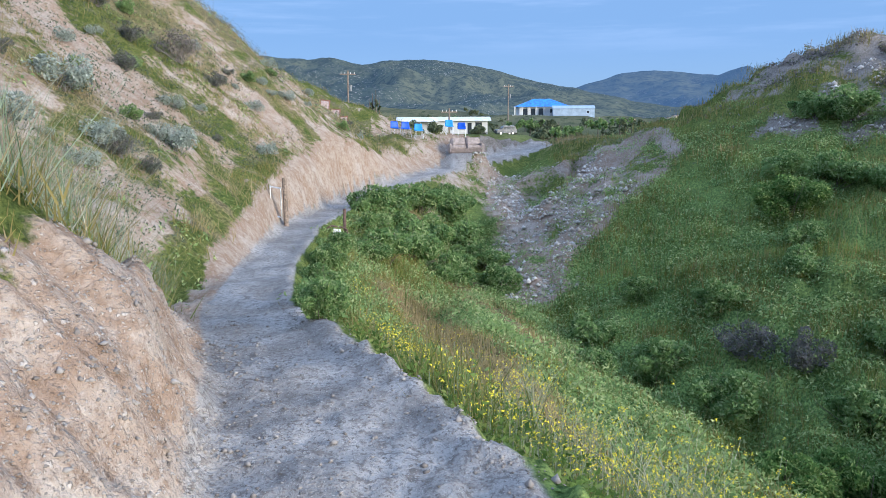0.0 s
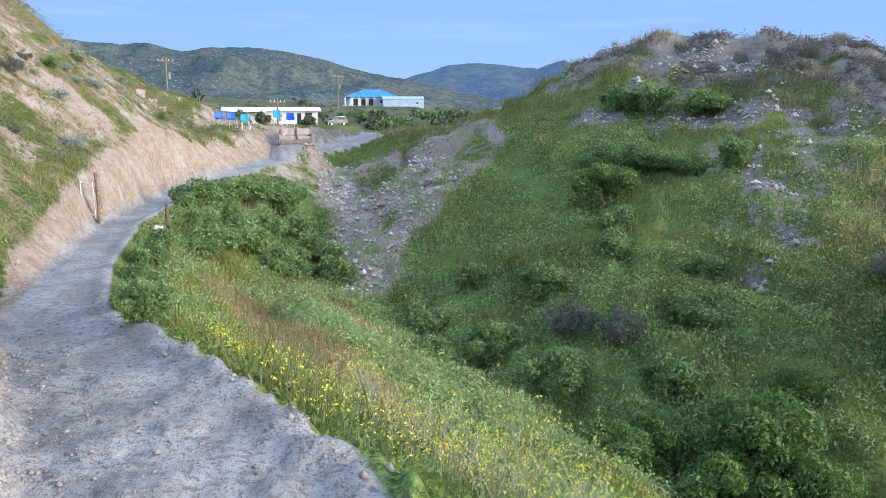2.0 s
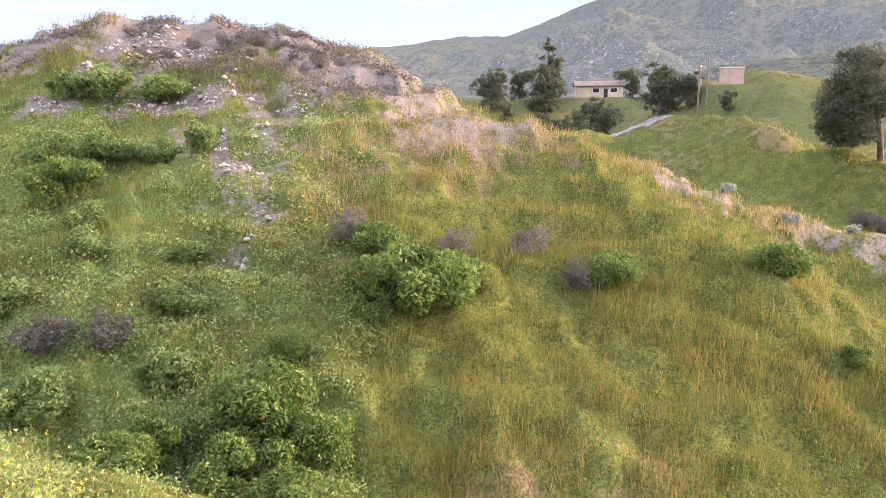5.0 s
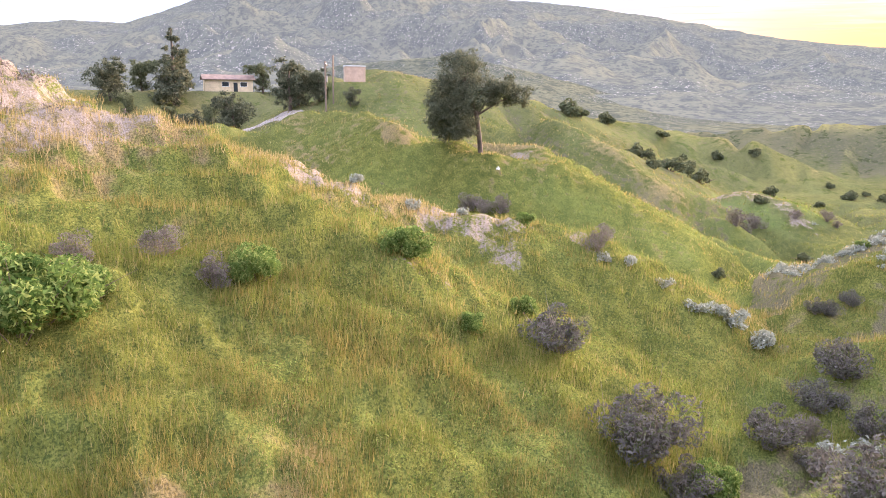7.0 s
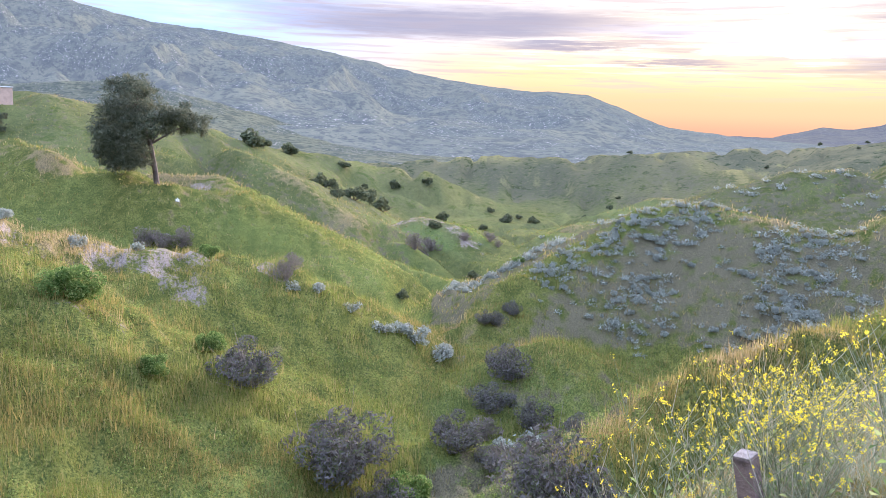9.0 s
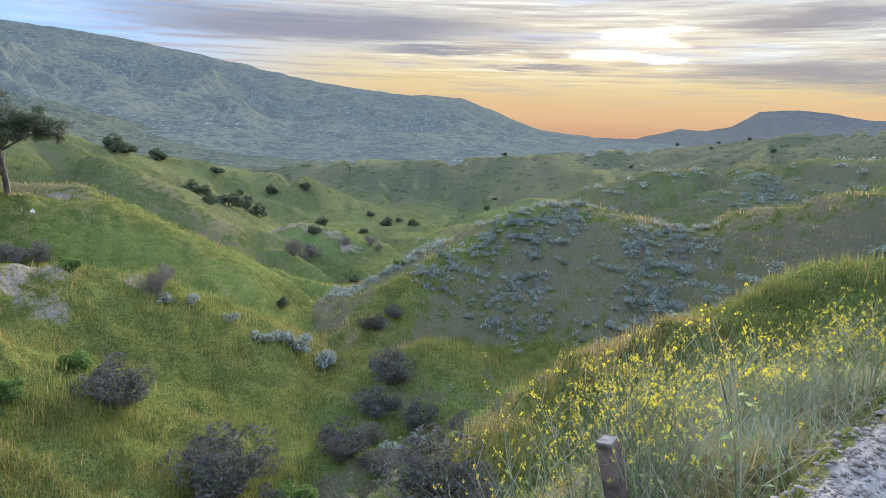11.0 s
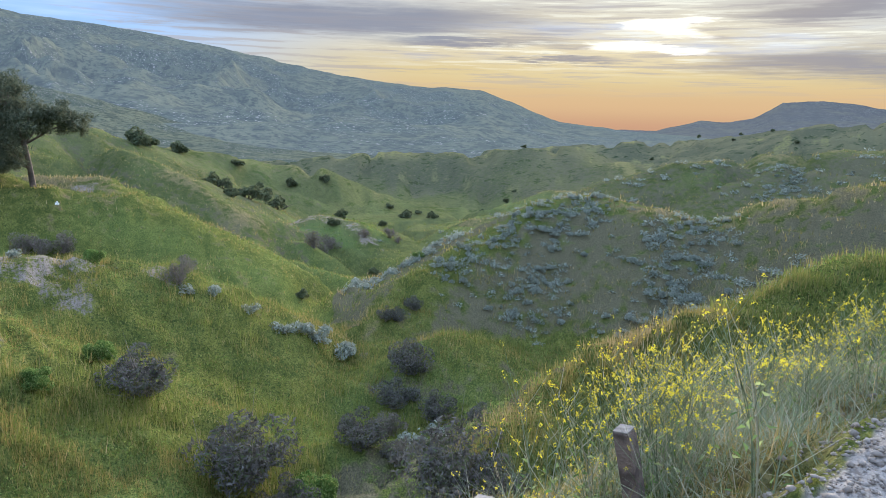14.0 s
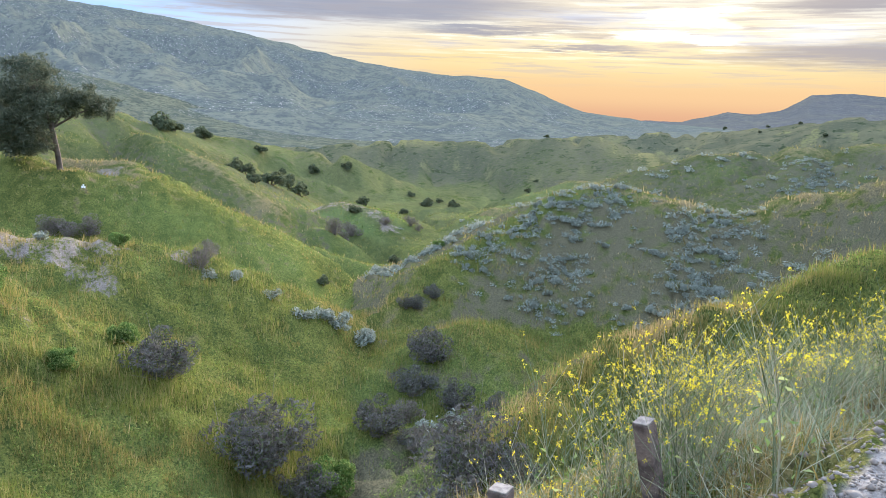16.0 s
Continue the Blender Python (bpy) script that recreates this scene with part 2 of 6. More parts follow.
    c = k.mix(k.ramp(k.math("ADD", path, k.math("MULTIPLY", k.math("SUBTRACT", fine, 0.5), 0.5)), 0.35, 0.65), c, dust)
    h = k.math("ADD", k.math("ADD", k.math("ADD", fine, k.math("MULTIPLY", crack, k.math("MULTIPLY", soil, 0.10))), k.math("MULTIPLY", grit, 0.3)), k.math("ADD", k.math("MULTIPLY", rough, 0.7), k.math("MULTIPLY", spots, 0.30)))
    h = k.math("ADD", h, k.math("MULTIPLY", blade, 0.6))
    finish(k, c, 0.95, h, 0.034, 1.0, spec=0.0)
    return m


M_GROUND = ground_material()



def mountain_material(name, scale, haze_tint, haze_glow, tone=1.0):
    """Scrub and boulders on a far slope; evening haze is put in as a faint emission."""
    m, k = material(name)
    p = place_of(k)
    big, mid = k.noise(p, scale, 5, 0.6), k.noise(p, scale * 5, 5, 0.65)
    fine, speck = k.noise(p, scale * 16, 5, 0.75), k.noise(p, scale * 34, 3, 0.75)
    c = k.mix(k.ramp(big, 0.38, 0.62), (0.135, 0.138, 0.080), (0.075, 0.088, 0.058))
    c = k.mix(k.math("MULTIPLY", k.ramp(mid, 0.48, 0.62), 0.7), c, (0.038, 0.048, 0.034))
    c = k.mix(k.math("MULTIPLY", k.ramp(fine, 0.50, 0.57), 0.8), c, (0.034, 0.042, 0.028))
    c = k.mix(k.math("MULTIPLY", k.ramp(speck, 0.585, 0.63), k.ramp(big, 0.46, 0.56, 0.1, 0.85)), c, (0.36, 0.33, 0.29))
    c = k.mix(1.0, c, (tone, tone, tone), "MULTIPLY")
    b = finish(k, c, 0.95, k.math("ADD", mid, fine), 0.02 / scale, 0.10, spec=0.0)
    b.inputs["Emission Color"].default_value, b.inputs["Emission Strength"].default_value = (*haze_tint, 1), haze_glow
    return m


def leaf_material(name, a, b, c=None, through_light=0.42, rough=0.75):
    """Leaves or blades: each one takes its own shade between a and b, some of them c."""
    m, k = material(name)
    g = k.add("ShaderNodeNewGeometry")
    one = g.outputs["Random Per Island"]
    col = k.mix(one, a, b)
    patch = k.noise(g.outputs["Position"], 0.9, 4)
    col = k.mix(k.math("MULTIPLY", k.ramp(patch, 0.40, 0.62), 0.6), col, b)
    if c:
        col = k.mix(k.ramp(k.math("FRACT", k.math("MULTIPLY", one, 7.31)), 0.72, 0.80), col, c)
    d = k.add("ShaderNodeBsdfPrincipled", **{"Base Color": col, "Roughness": rough, "Specular IOR Level": 0.02})
    t = k.add("ShaderNodeBsdfTranslucent", Color=col)
    x = k.add("ShaderNodeMixShader")
    x.inputs[0].default_value = through_light
    k.put(x.inputs[1], d.outputs[0])
    k.put(x.inputs[2], t.outputs[0])
    k.add("ShaderNodeOutputMaterial", Surface=x.outputs[0])
    return m


M_GRASS = leaf_material("green_grass", (0.080, 0.110, 0.024), (0.205, 0.225, 0.052), (0.28, 0.245, 0.10))
M_YELLOW = leaf_material("yellowing_grass", (0.15, 0.135, 0.040), (0.31, 0.250, 0.085), (0.12, 0.135, 0.035))
M_STRAW = leaf_material("dry_grass", (0.25, 0.190, 0.088), (0.41, 0.325, 0.165), (0.16, 0.15, 0.05))
M_WEED = leaf_material("weed_leaves", (0.060, 0.115, 0.036), (0.310, 0.400, 0.140), (0.42, 0.46, 0.20), 0.5)
M_HERB = leaf_material("herb_leaves", (0.060, 0.100, 0.022), (0.185, 0.250, 0.055), (0.25, 0.29, 0.08), 0.45)
M_LEAF = leaf_material("shrub_leaves", (0.050, 0.100, 0.030), (0.230, 0.320, 0.105), (0.34, 0.40, 0.17), 0.5)
M_BRIGHT = leaf_material("vine_leaves", (0.030, 0.070, 0.016), (0.150, 0.230, 0.060), (0.25, 0.31, 0.10))
M_SAGE = leaf_material("sage_leaves", (0.150, 0.175, 0.145), (0.300, 0.330, 0.275), (0.38, 0.40, 0.34), 0.25, 0.75)
M_BRUSH = leaf_material("dry_brush_twigs", (0.050, 0.048, 0.044), (0.165, 0.158, 0.148), (0.09, 0.11, 0.055), 0.2, 0.85)
M_HEATH = leaf_material("mauve_scrub_twigs", (0.12, 0.10, 0.095), (0.22, 0.19, 0.175), (0.14, 0.15, 0.08), 0.2, 0.85)
M_DARKLEAF = leaf_material("dark_leaves", (0.060, 0.080, 0.045), (0.125, 0.145, 0.080), (0.16, 0.17, 0.09), 0.25)
M_PINE = leaf_material("pine_needles", (0.048, 0.062, 0.042), (0.120, 0.135, 0.085), (0.17, 0.17, 0.11), 0.3)
M_FLOWER = leaf_material("mustard_petals", (0.68, 0.55, 0.02), (0.85, 0.74, 0.05), None, 0.3)
M_STEM = leaf_material("mustard_stems", (0.085, 0.115, 0.058), (0.290, 0.325, 0.205), (0.40, 0.38, 0.28), 0.2)
M_BARK = plain("bark", (0.11, 0.085, 0.065), 0.9, scale=14, vary=0.4, bump=0.02)
M_TWIG = plain("grey_twigs", (0.22, 0.19, 0.17), 0.9, scale=14, vary=0.3, bump=0.01)
M_BLUE = plain("blue_plastic", (0.018, 0.075, 0.50), 0.45, vary=0.15)
M_SKYBLUE = plain("light_blue_plastic", (0.05, 0.24, 0.62), 0.45, vary=0.15)
M_CHROME = plain("worn_steel", (0.55, 0.55, 0.55), 0.4, 0.8, vary=0.2)
M_WHITEMETAL = plain("white_painted_steel", (0.72, 0.72, 0.70), 0.5, vary=0.1)
M_SOFA = plain("beige_upholstery", (0.36, 0.30, 0.27), 0.95, vary=0.2, scale=6, bump=0.02)
# darker copy of the sofa cloth, with shade put into its colour
M_SOFASHADE = plain("shaded_brown_upholstery", (0.20, 0.16, 0.14), 0.95, vary=0.2, scale=6, bump=0.02)
M_WOOD = plain("weathered_wood", (0.20, 0.155, 0.12), 0.85, vary=0.4, scale=16, bump=0.02)
M_POST = plain("grey_brown_post_wood", (0.145, 0.11, 0.095), 0.85, vary=0.45, scale=11, bump=0.03)
M_ENDGRAIN = plain("sawn_end_grain", (0.24, 0.21, 0.185), 0.9, vary=0.3, scale=24, bump=0.01)
M_RUST = plain("rusty_tube", (0.13, 0.085, 0.07), 0.8, 0.3, vary=0.4, scale=20)
M_PAPER = plain("white_sign_board", (0.78, 0.78, 0.76), 0.7, vary=0.06)
M_INK = plain("faded_print", (0.32, 0.30, 0.30), 0.8, vary=0.1)
M_PINK = plain("faded_pink_panel", (0.36, 0.28, 0.26), 0.85, vary=0.2)
M_BROWN = plain("brown_frame", (0.20, 0.09, 0.06), 0.7, vary=0.3)
M_CHARCOAL = plain("black_board", (0.03, 0.03, 0.035), 0.7, vary=0.3)
M_WHITEWALL = plain("white_stucco", (0.56, 0.54, 0.51), 0.9, vary=0.08, scale=1.5, bump=0.01)
M_CREAM = plain("cream_stucco", (0.62, 0.50, 0.33), 0.9, vary=0.1, scale=1.5, bump=0.01)
M_TAN = plain("tan_stucco", (0.50, 0.36, 0.27), 0.9, vary=0.1, scale=1.5, bump=0.01)
M_WHITEROOF = plain("pale_roofing", (0.66, 0.66, 0.66), 0.8, vary=0.12, scale=0.8)
M_TARP = plain("blue_tarpaulin", (0.06, 0.19, 0.50), 0.5, vary=0.4, scale=1.3, bump=0.05)
M_SHED = plain("blue_grey_metal_siding", (0.36, 0.42, 0.50), 0.55, 0.2, vary=0.12, scale=1.0)
M_BROWNROOF = plain("brown_roofing", (0.22, 0.16, 0.13), 0.9, vary=0.2, scale=1.0)
M_GLASS = plain("dark_window_glass", (0.03, 0.035, 0.04), 0.12, vary=0.1, spec=0.6)
M_CAR = plain("dark_grey_car_paint", (0.03, 0.035, 0.045), 0.3, 0.0, vary=0.1, spec=0.6)
M_TYRE = plain("rubber", (0.02, 0.02, 0.02), 0.8, vary=0.2)
M_LAMP = plain("pale_lamp_glass", (0.6, 0.58, 0.55), 0.2, vary=0.05, spec=0.6)


def stone_material(name, a, b):
    m, k = material(name)
    g = k.add("ShaderNodeNewGeometry")
    one = k.mix(g.outputs["Random Per Island"], a, b)
    n = k.noise(g.outputs["Position"], 38, 4)
    c = k.mix(k.math("MULTIPLY", k.ramp(n, 0.4, 0.7), 0.5), one, (0.20, 0.165, 0.135))
    finish(k, c, 0.92, n, 0.01, 0.6, spec=0.15)
    return m


M_STONE = stone_material("trail_stone", (0.15, 0.13, 0.115), (0.34, 0.31, 0.28))
M_RUBBLE = stone_material("pale_rubble", (0.32, 0.28, 0.24), (0.64, 0.59, 0.53))

M_GREYTANK = plain("grey_painted_tank", (0.20, 0.20, 0.20), 0.7, vary=0.2)

# ---- the lie of the land ----
def lattice(ix, iy, seed):
    h = (ix.astype(np.int64) * 374761393 + iy.astype(np.int64) * 668265263 + seed * 974634777) & 0xFFFFFFFF
    h = ((h ^ (h >> 13)) * 1274126177) & 0xFFFFFFFF
    return ((h ^ (h >> 16)) & 0xFFFF) / 65535.0


def value(x, y, seed=0):
    ix, iy = np.floor(x), np.floor(y)
    fx, fy = x - ix, y - iy
    fx, fy = fx * fx * fx * (fx * (fx * 6 - 15) + 10), fy * fy * fy * (fy * (fy * 6 - 15) + 10)
    a, b = lattice(ix, iy, seed), lattice(ix + 1, iy, seed)
    c, d = lattice(ix, iy + 1, seed), lattice(ix + 1, iy + 1, seed)
    return (a + (b - a) * fx) * (1 - fy) + (c + (d - c) * fx) * fy - 0.5


def fbm(x, y, octaves=4, seed=0, gain=0.5):
    t, amp = 0, 1.0
    for o in range(octaves):
        u, v = x * 0.8 - y * 0.6, x * 0.6 + y * 0.8
        t = t + amp * value(x, y, seed + o * 17)
        x, y, amp = u * 2.03 + 11.3, v * 2.03 - 7.9, amp * gain
    return t


def step(a, b, x):
    t = np.clip((x - a) / (b - a), 0, 1)
    return t * t * (3 - 2 * t)


def spans(line, x, y):
    """For each stretch of a line on the plan: distance, how far it lies to the left (-1 to 1), the height and the share of length there."""
    for i, (a, b) in enumerate(zip(line, line[1:])):
        dx, dy = b[0] - a[0], b[1] - a[1]
        long = dx * dx + dy * dy
        t = np.clip(((x - a[0]) * dx + (y - a[1]) * dy) / long, 0, 1)
        ox, oy = x - a[0] - t * dx, y - a[1] - t * dy
        d = np.hypot(ox, oy)
        yield d, (dx * oy - dy * ox) / math.sqrt(long) / (d + 1e-6), a[2] + t * (b[2] - a[2]), i + t


def along(line, x, y):
    """The nearest stretch of a line: distance, side (+1 left), height, share."""
    best = None
    for one in spans(line, x, y):
        if best is None:
            best = list(one)
        else:
            near = one[0] < best[0]
            best = [np.where(near, p, q) for p, q in zip(one, best)]
    return best[0], np.sign(best[1]), best[2], best[3]


def smooth_max(a, b, k):
    s = np.clip(0.5 + 0.5 * (b - a) / k, 0, 1)
    return a + (b - a) * s + k * s * (1 - s) * 0.5


def ridge_height(form, x, y, k):
    line, left, right, rnd = form
    z = None
    for d, side, h, _ in spans(line, x, y):
        d = np.sqrt(d * d + rnd * rnd) - rnd
        fl, fr = (b * d + (a - b) * n * (1 - np.exp(-d / n)) for a, b, n in (left, right))
        w = 0.5 + 0.5 * np.clip(side * 1.6, -1, 1)
        h = h - fr - (fl - fr) * w
        z = h if z is None else smooth_max(z, h, k)
    return z


# crest lines (x, y, z); fall on the left and on the right: steepness at the crest, further down, and the length between; roundness
LANDFORMS = {
    "left_hill": ([(-17, -25, 8), (-17, -8, 9), (-16.5, 8, 9), (-16, 20, 8.6), (-13.6, 32, 7.9), (-13, 37.8, 7.4), (-12.5, 42.2, 6.4), (-11, 44.6, 5.2), (-8.4, 46.2, 3.65), (-5.8, 47.6, 2.45), (-3.4, 48.9, 1.35), (0, 58, -1.5)],
                  (0.5, 0.3, 20), (0.95, 0.72, 10), 1.0),
    "bank_nose": ([(-7, -8, 2.8), (-3.4, 0, 2.3), (-2.3, 3, 1.5), (-1.85, 4.2, 0.75), (-1.7, 4.9, 0.25)], (0.4, 0.3, 5), (1.2, 1.2, 2), 0.3),
    "bench": ([(-5.2, 17, -0.3), (-5.0, 20.6, -0.1), (-5.0, 26, -0.2), (-4.2, 34, 0.3), (-2.4, 39.0, 0.45), (0.3, 41.5, 0.5), (3.2, 45.5, 0.3), (8, 51, -0.1)], (0.10, 0.2, 8), (1.1, 1.0, 2), 0.3),
    "trail_north": ([(0.2, 0, 0), (-0.35, 3, 0), (-1.0, 4.8, -0.05), (-2.4, 8.7, -0.7), (-3.3, 13.6, -1.1), (-3.8, 19.6, -1.25), (-3.3, 29.8, -1.55), (-0.9, 36, -1.15), (2.1, 41.9, -0.8), (7.4, 49.5, -0.15), (14, 56, -1.5)],
                    (0.3, 0.3, 5), (0.45, 1.30, 2.5), 0.5),
    "trail_middle": ([(0.2, 0, 0), (1.6, -2.0, -0.1), (2.4, -3.0, -0.2)], (0.75, 1.15, 3), (0.1, 0.1, 5), 0.5),
    "trail_south": ([(3.0, -4.0, -0.3), (4.5, -8, -0.5), (2, -16, 0.0), (-4, -24, 2)], (0.6, 0.95, 4), (0.1, 0.1, 5), 0.5),
    "spur": ([(-2, -26, 1.0), (8, -23.5, -0.6), (13.5, -21.5, -1.7), (16.1, -19.7, -2.3), (16.3, -17.5, -3.0), (16.3, -16.2, -3.5), (16.4, -14.7, -3.8), (16.5, -12.9, -4.2), (16.6, -11.2, -4.6), (16.1, -10.1, -5.0), (15.2, -8.7, -5.3), (14.2, -7.5, -5.7), (12.2, -5.9, -6.4)], (0.62, 0.55, 6), (0.95, 0.85, 6), 0.5),
    "saddle": ([(7.4, 49.5, -0.1), (8.5, 42, 0.0), (10.6, 38.0, 0.0), (13.5, 40.5, 0.3), (17.5, 44.8, 1.5)], (0.3, 0.3, 5), (0.60, 0.30, 8), 0.8),
    "far_slope": ([(17.1, 49.2, 1.0), (17.5, 44.8, 1.5), (17.9, 41.4, 2.8), (18.9, 38.7, 4.3), (20.2, 35.8, 5.1), (23.0, 32.6, 5.2), (24.7, 29.0, 4.8), (26.2, 25.7, 3.5), (25.7, 21.8, 1.7), (25.6, 19.3, 0.9), (27.6, 16.2, 0.2), (29.7, 13.2, -1.8), (31.6, 10.1, -2.9), (33.6, 7.7, -3.7), (35, 4.4, -4.5), (36.5, -0.6, -5.9), (37, -4.7, -7.5), (36, -8.2, -9.2), (34.5, -9.5, -9.8)],
                  (0.60, 0.5, 10), (0.58, 0.42, 10), 1.0),
    "pine_ridge": ([(50, 70, -1), (76.4, 38.8, -1.8), (80.1, 30.5, -0.9), (77.4, 23.1, -1.0), (70.7, 17.2, -2.6), (69.4, 9.9, -4.4), (70.2, 2.7, -5.5), (70.3, -2.3, -7.3), (69.9, -7.2, -9.8), (68.4, -10.8, -12.6), (66.5, -13.0, -14.6)],
                   (0.62, 0.58, 10), (0.62, 0.50, 12), 0.8),
    "house_ridge": ([(40, 160, -1), (110, 110, -0.5), (160, 85, 0.2), (185, 68, 3.2), (150, 42, 4.5), (117, 30, 4.0), (130, 9, -0.7), (150.7, -4, -4.0), (157, -32.9, -8.1), (154.6, -44.1, -13.0), (142, -50.5, -17.5)],
                    (0.45, 0.38, 15), (0.50, 0.42, 15), 1.6),
    "house_spur": ([(120.1, 10.0, -0.6), (112.4, 4.3, -2.7), (106.5, 0.6, -4.5), (102.5, -2.8, -5.8), (98.3, -6.1, -7.7), (95.1, -8.6, -9.5), (92.9, -10.8, -11.2)], (0.5, 0.45, 8), (0.6, 0.5, 10), 0.7),
    "pine_pad": ([(79.0, 15.2, -4.0), (76.8, 10.2, -4.2), (75.3, 5.1, -4.1), (73.4, 3.6, -4.8), (71.4, 2.2, -5.8)], (0.5, 0.45, 6), (0.55, 0.5, 6), 0.8),
    "low_cone": ([(109.3, -37.5, -16.4), (104.7, -41.3, -13.6), (103.0, -45.2, -12.3), (97.3, -48.1, -12.9)], (0.4, 0.35, 10), (0.45, 0.4, 10), 1.0),
    "knoll": ([(118, -4, -14.4), (107, -10.5, -13.9), (108, -17, -13.2), (106.5, -22.1, -11.6), (101.8, -24.7, -11.9), (93, -28.6, -15.4)], (0.45, 0.4, 8), (0.55, 0.5, 8), 1.0),
    "sage_hill": ([(35.5, -9.9, -9.6), (42.1, -15.3, -7.7), (44.5, -20, -6.0), (46.4, -25.1, -4.2), (46, -29.7, -3.2), (42.4, -31.4, -3.5), (39.5, -34.9, -3.6), (38.0, -37.7, -3.1), (35.7, -38.7, -2.2), (30, -40.5, -0.8), (10, -46, 3)],
                  (0.55, 0.45, 12), (0.66, 0.52, 12), 1.0),
    "hummock": ([(34.5, -9.2, -10.4), (32.2, -11.2, -8.9), (31.3, -12.6, -8.0), (31.8, -14.8, -8.7), (33.5, -18, -10.4)], (0.5, 0.4, 5), (0.55, 0.5, 5), 0.8),
    "cone_hill": ([(128.4, -57.7, -15.7), (120, -61, -11.5), (113.7, -64.6, -8.7), (106.9, -66.1, -9.2), (90, -60, -14)], (0.4, 0.3, 15), (0.45, 0.4, 12), 1.5),
    "second_crest": ([(100, -62, -8), (86.8, -68.7, -3.1), (79.9, -76.6, -1.2), (71.9, -84, -0.3), (50, -95, 2)], (0.4, 0.3, 12), (0.45, 0.4, 12), 2.0),
    "middle_ridge": ([(222, -30, -10), (207.4, -56.7, -6.5), (199.6, -79.8, -5.4), (177, -103.4, -3.2), (152, -104, -6), (137.9, -99.4, -8.4), (118, -92, -9)], (0.3, 0.2, 30), (0.36, 0.28, 25), 4.0),
    "back_ridge": ([(320, -150, -9), (254, -161, -3.8), (230, -194, -0.2), (191, -194, 3.4), (170, -194, 5.8), (140, -200, 7)], (0.3, 0.2, 40), (0.36, 0.28, 30), 4.0),
    "north_rise": ([(-120, 330, 14), (-40, 300, 6), (34, 268, 2.6), (60, 262, 1.6), (120, 280, 0)], (0.1, 0.1, 30), (0.06, 0.16, 60), 8.0),
}
# levelled places: x, y, z, radius
PADS = [(1.25, 39.9, -0.28, 0.95), (0.2, 150, -1.6, 14.0), (12.5, 148, -1.9, 3.5), (34, 258, 2.2, 13.0), (43, 252, 1.9, 8.0), (162.5, 81, -0.2, 8.0), (112.5, 35, 2.0, 3.6), (68.2, 9.3, -4.4, 1.6)]
TRAIL = [(p[0], p[1], p[2], w) for p, w in zip(
    [(7.5, -30, 0.6), (6.2, -14, -0.2), (4.2, -7.6, -0.35), (2.6, -3.9, -0.22), (1.2, -1.5, -0.05)] + LANDFORMS["trail_north"][0],
    (0.8, 0.7, 0.52, 0.47, 0.62, 0.72, 0.68, 0.5, 0.45, 0.45, 0.48, 0.55, 0.6, 0.8, 1.4, 2.0))]


def base_level(x, y):
    east = -10.2 - 5.4 * step(22, 80, x) - 1.0 * step(100, 250, x)
    return east + (-3.2 - east) * step(-6, 52, y - 0.35 * x)


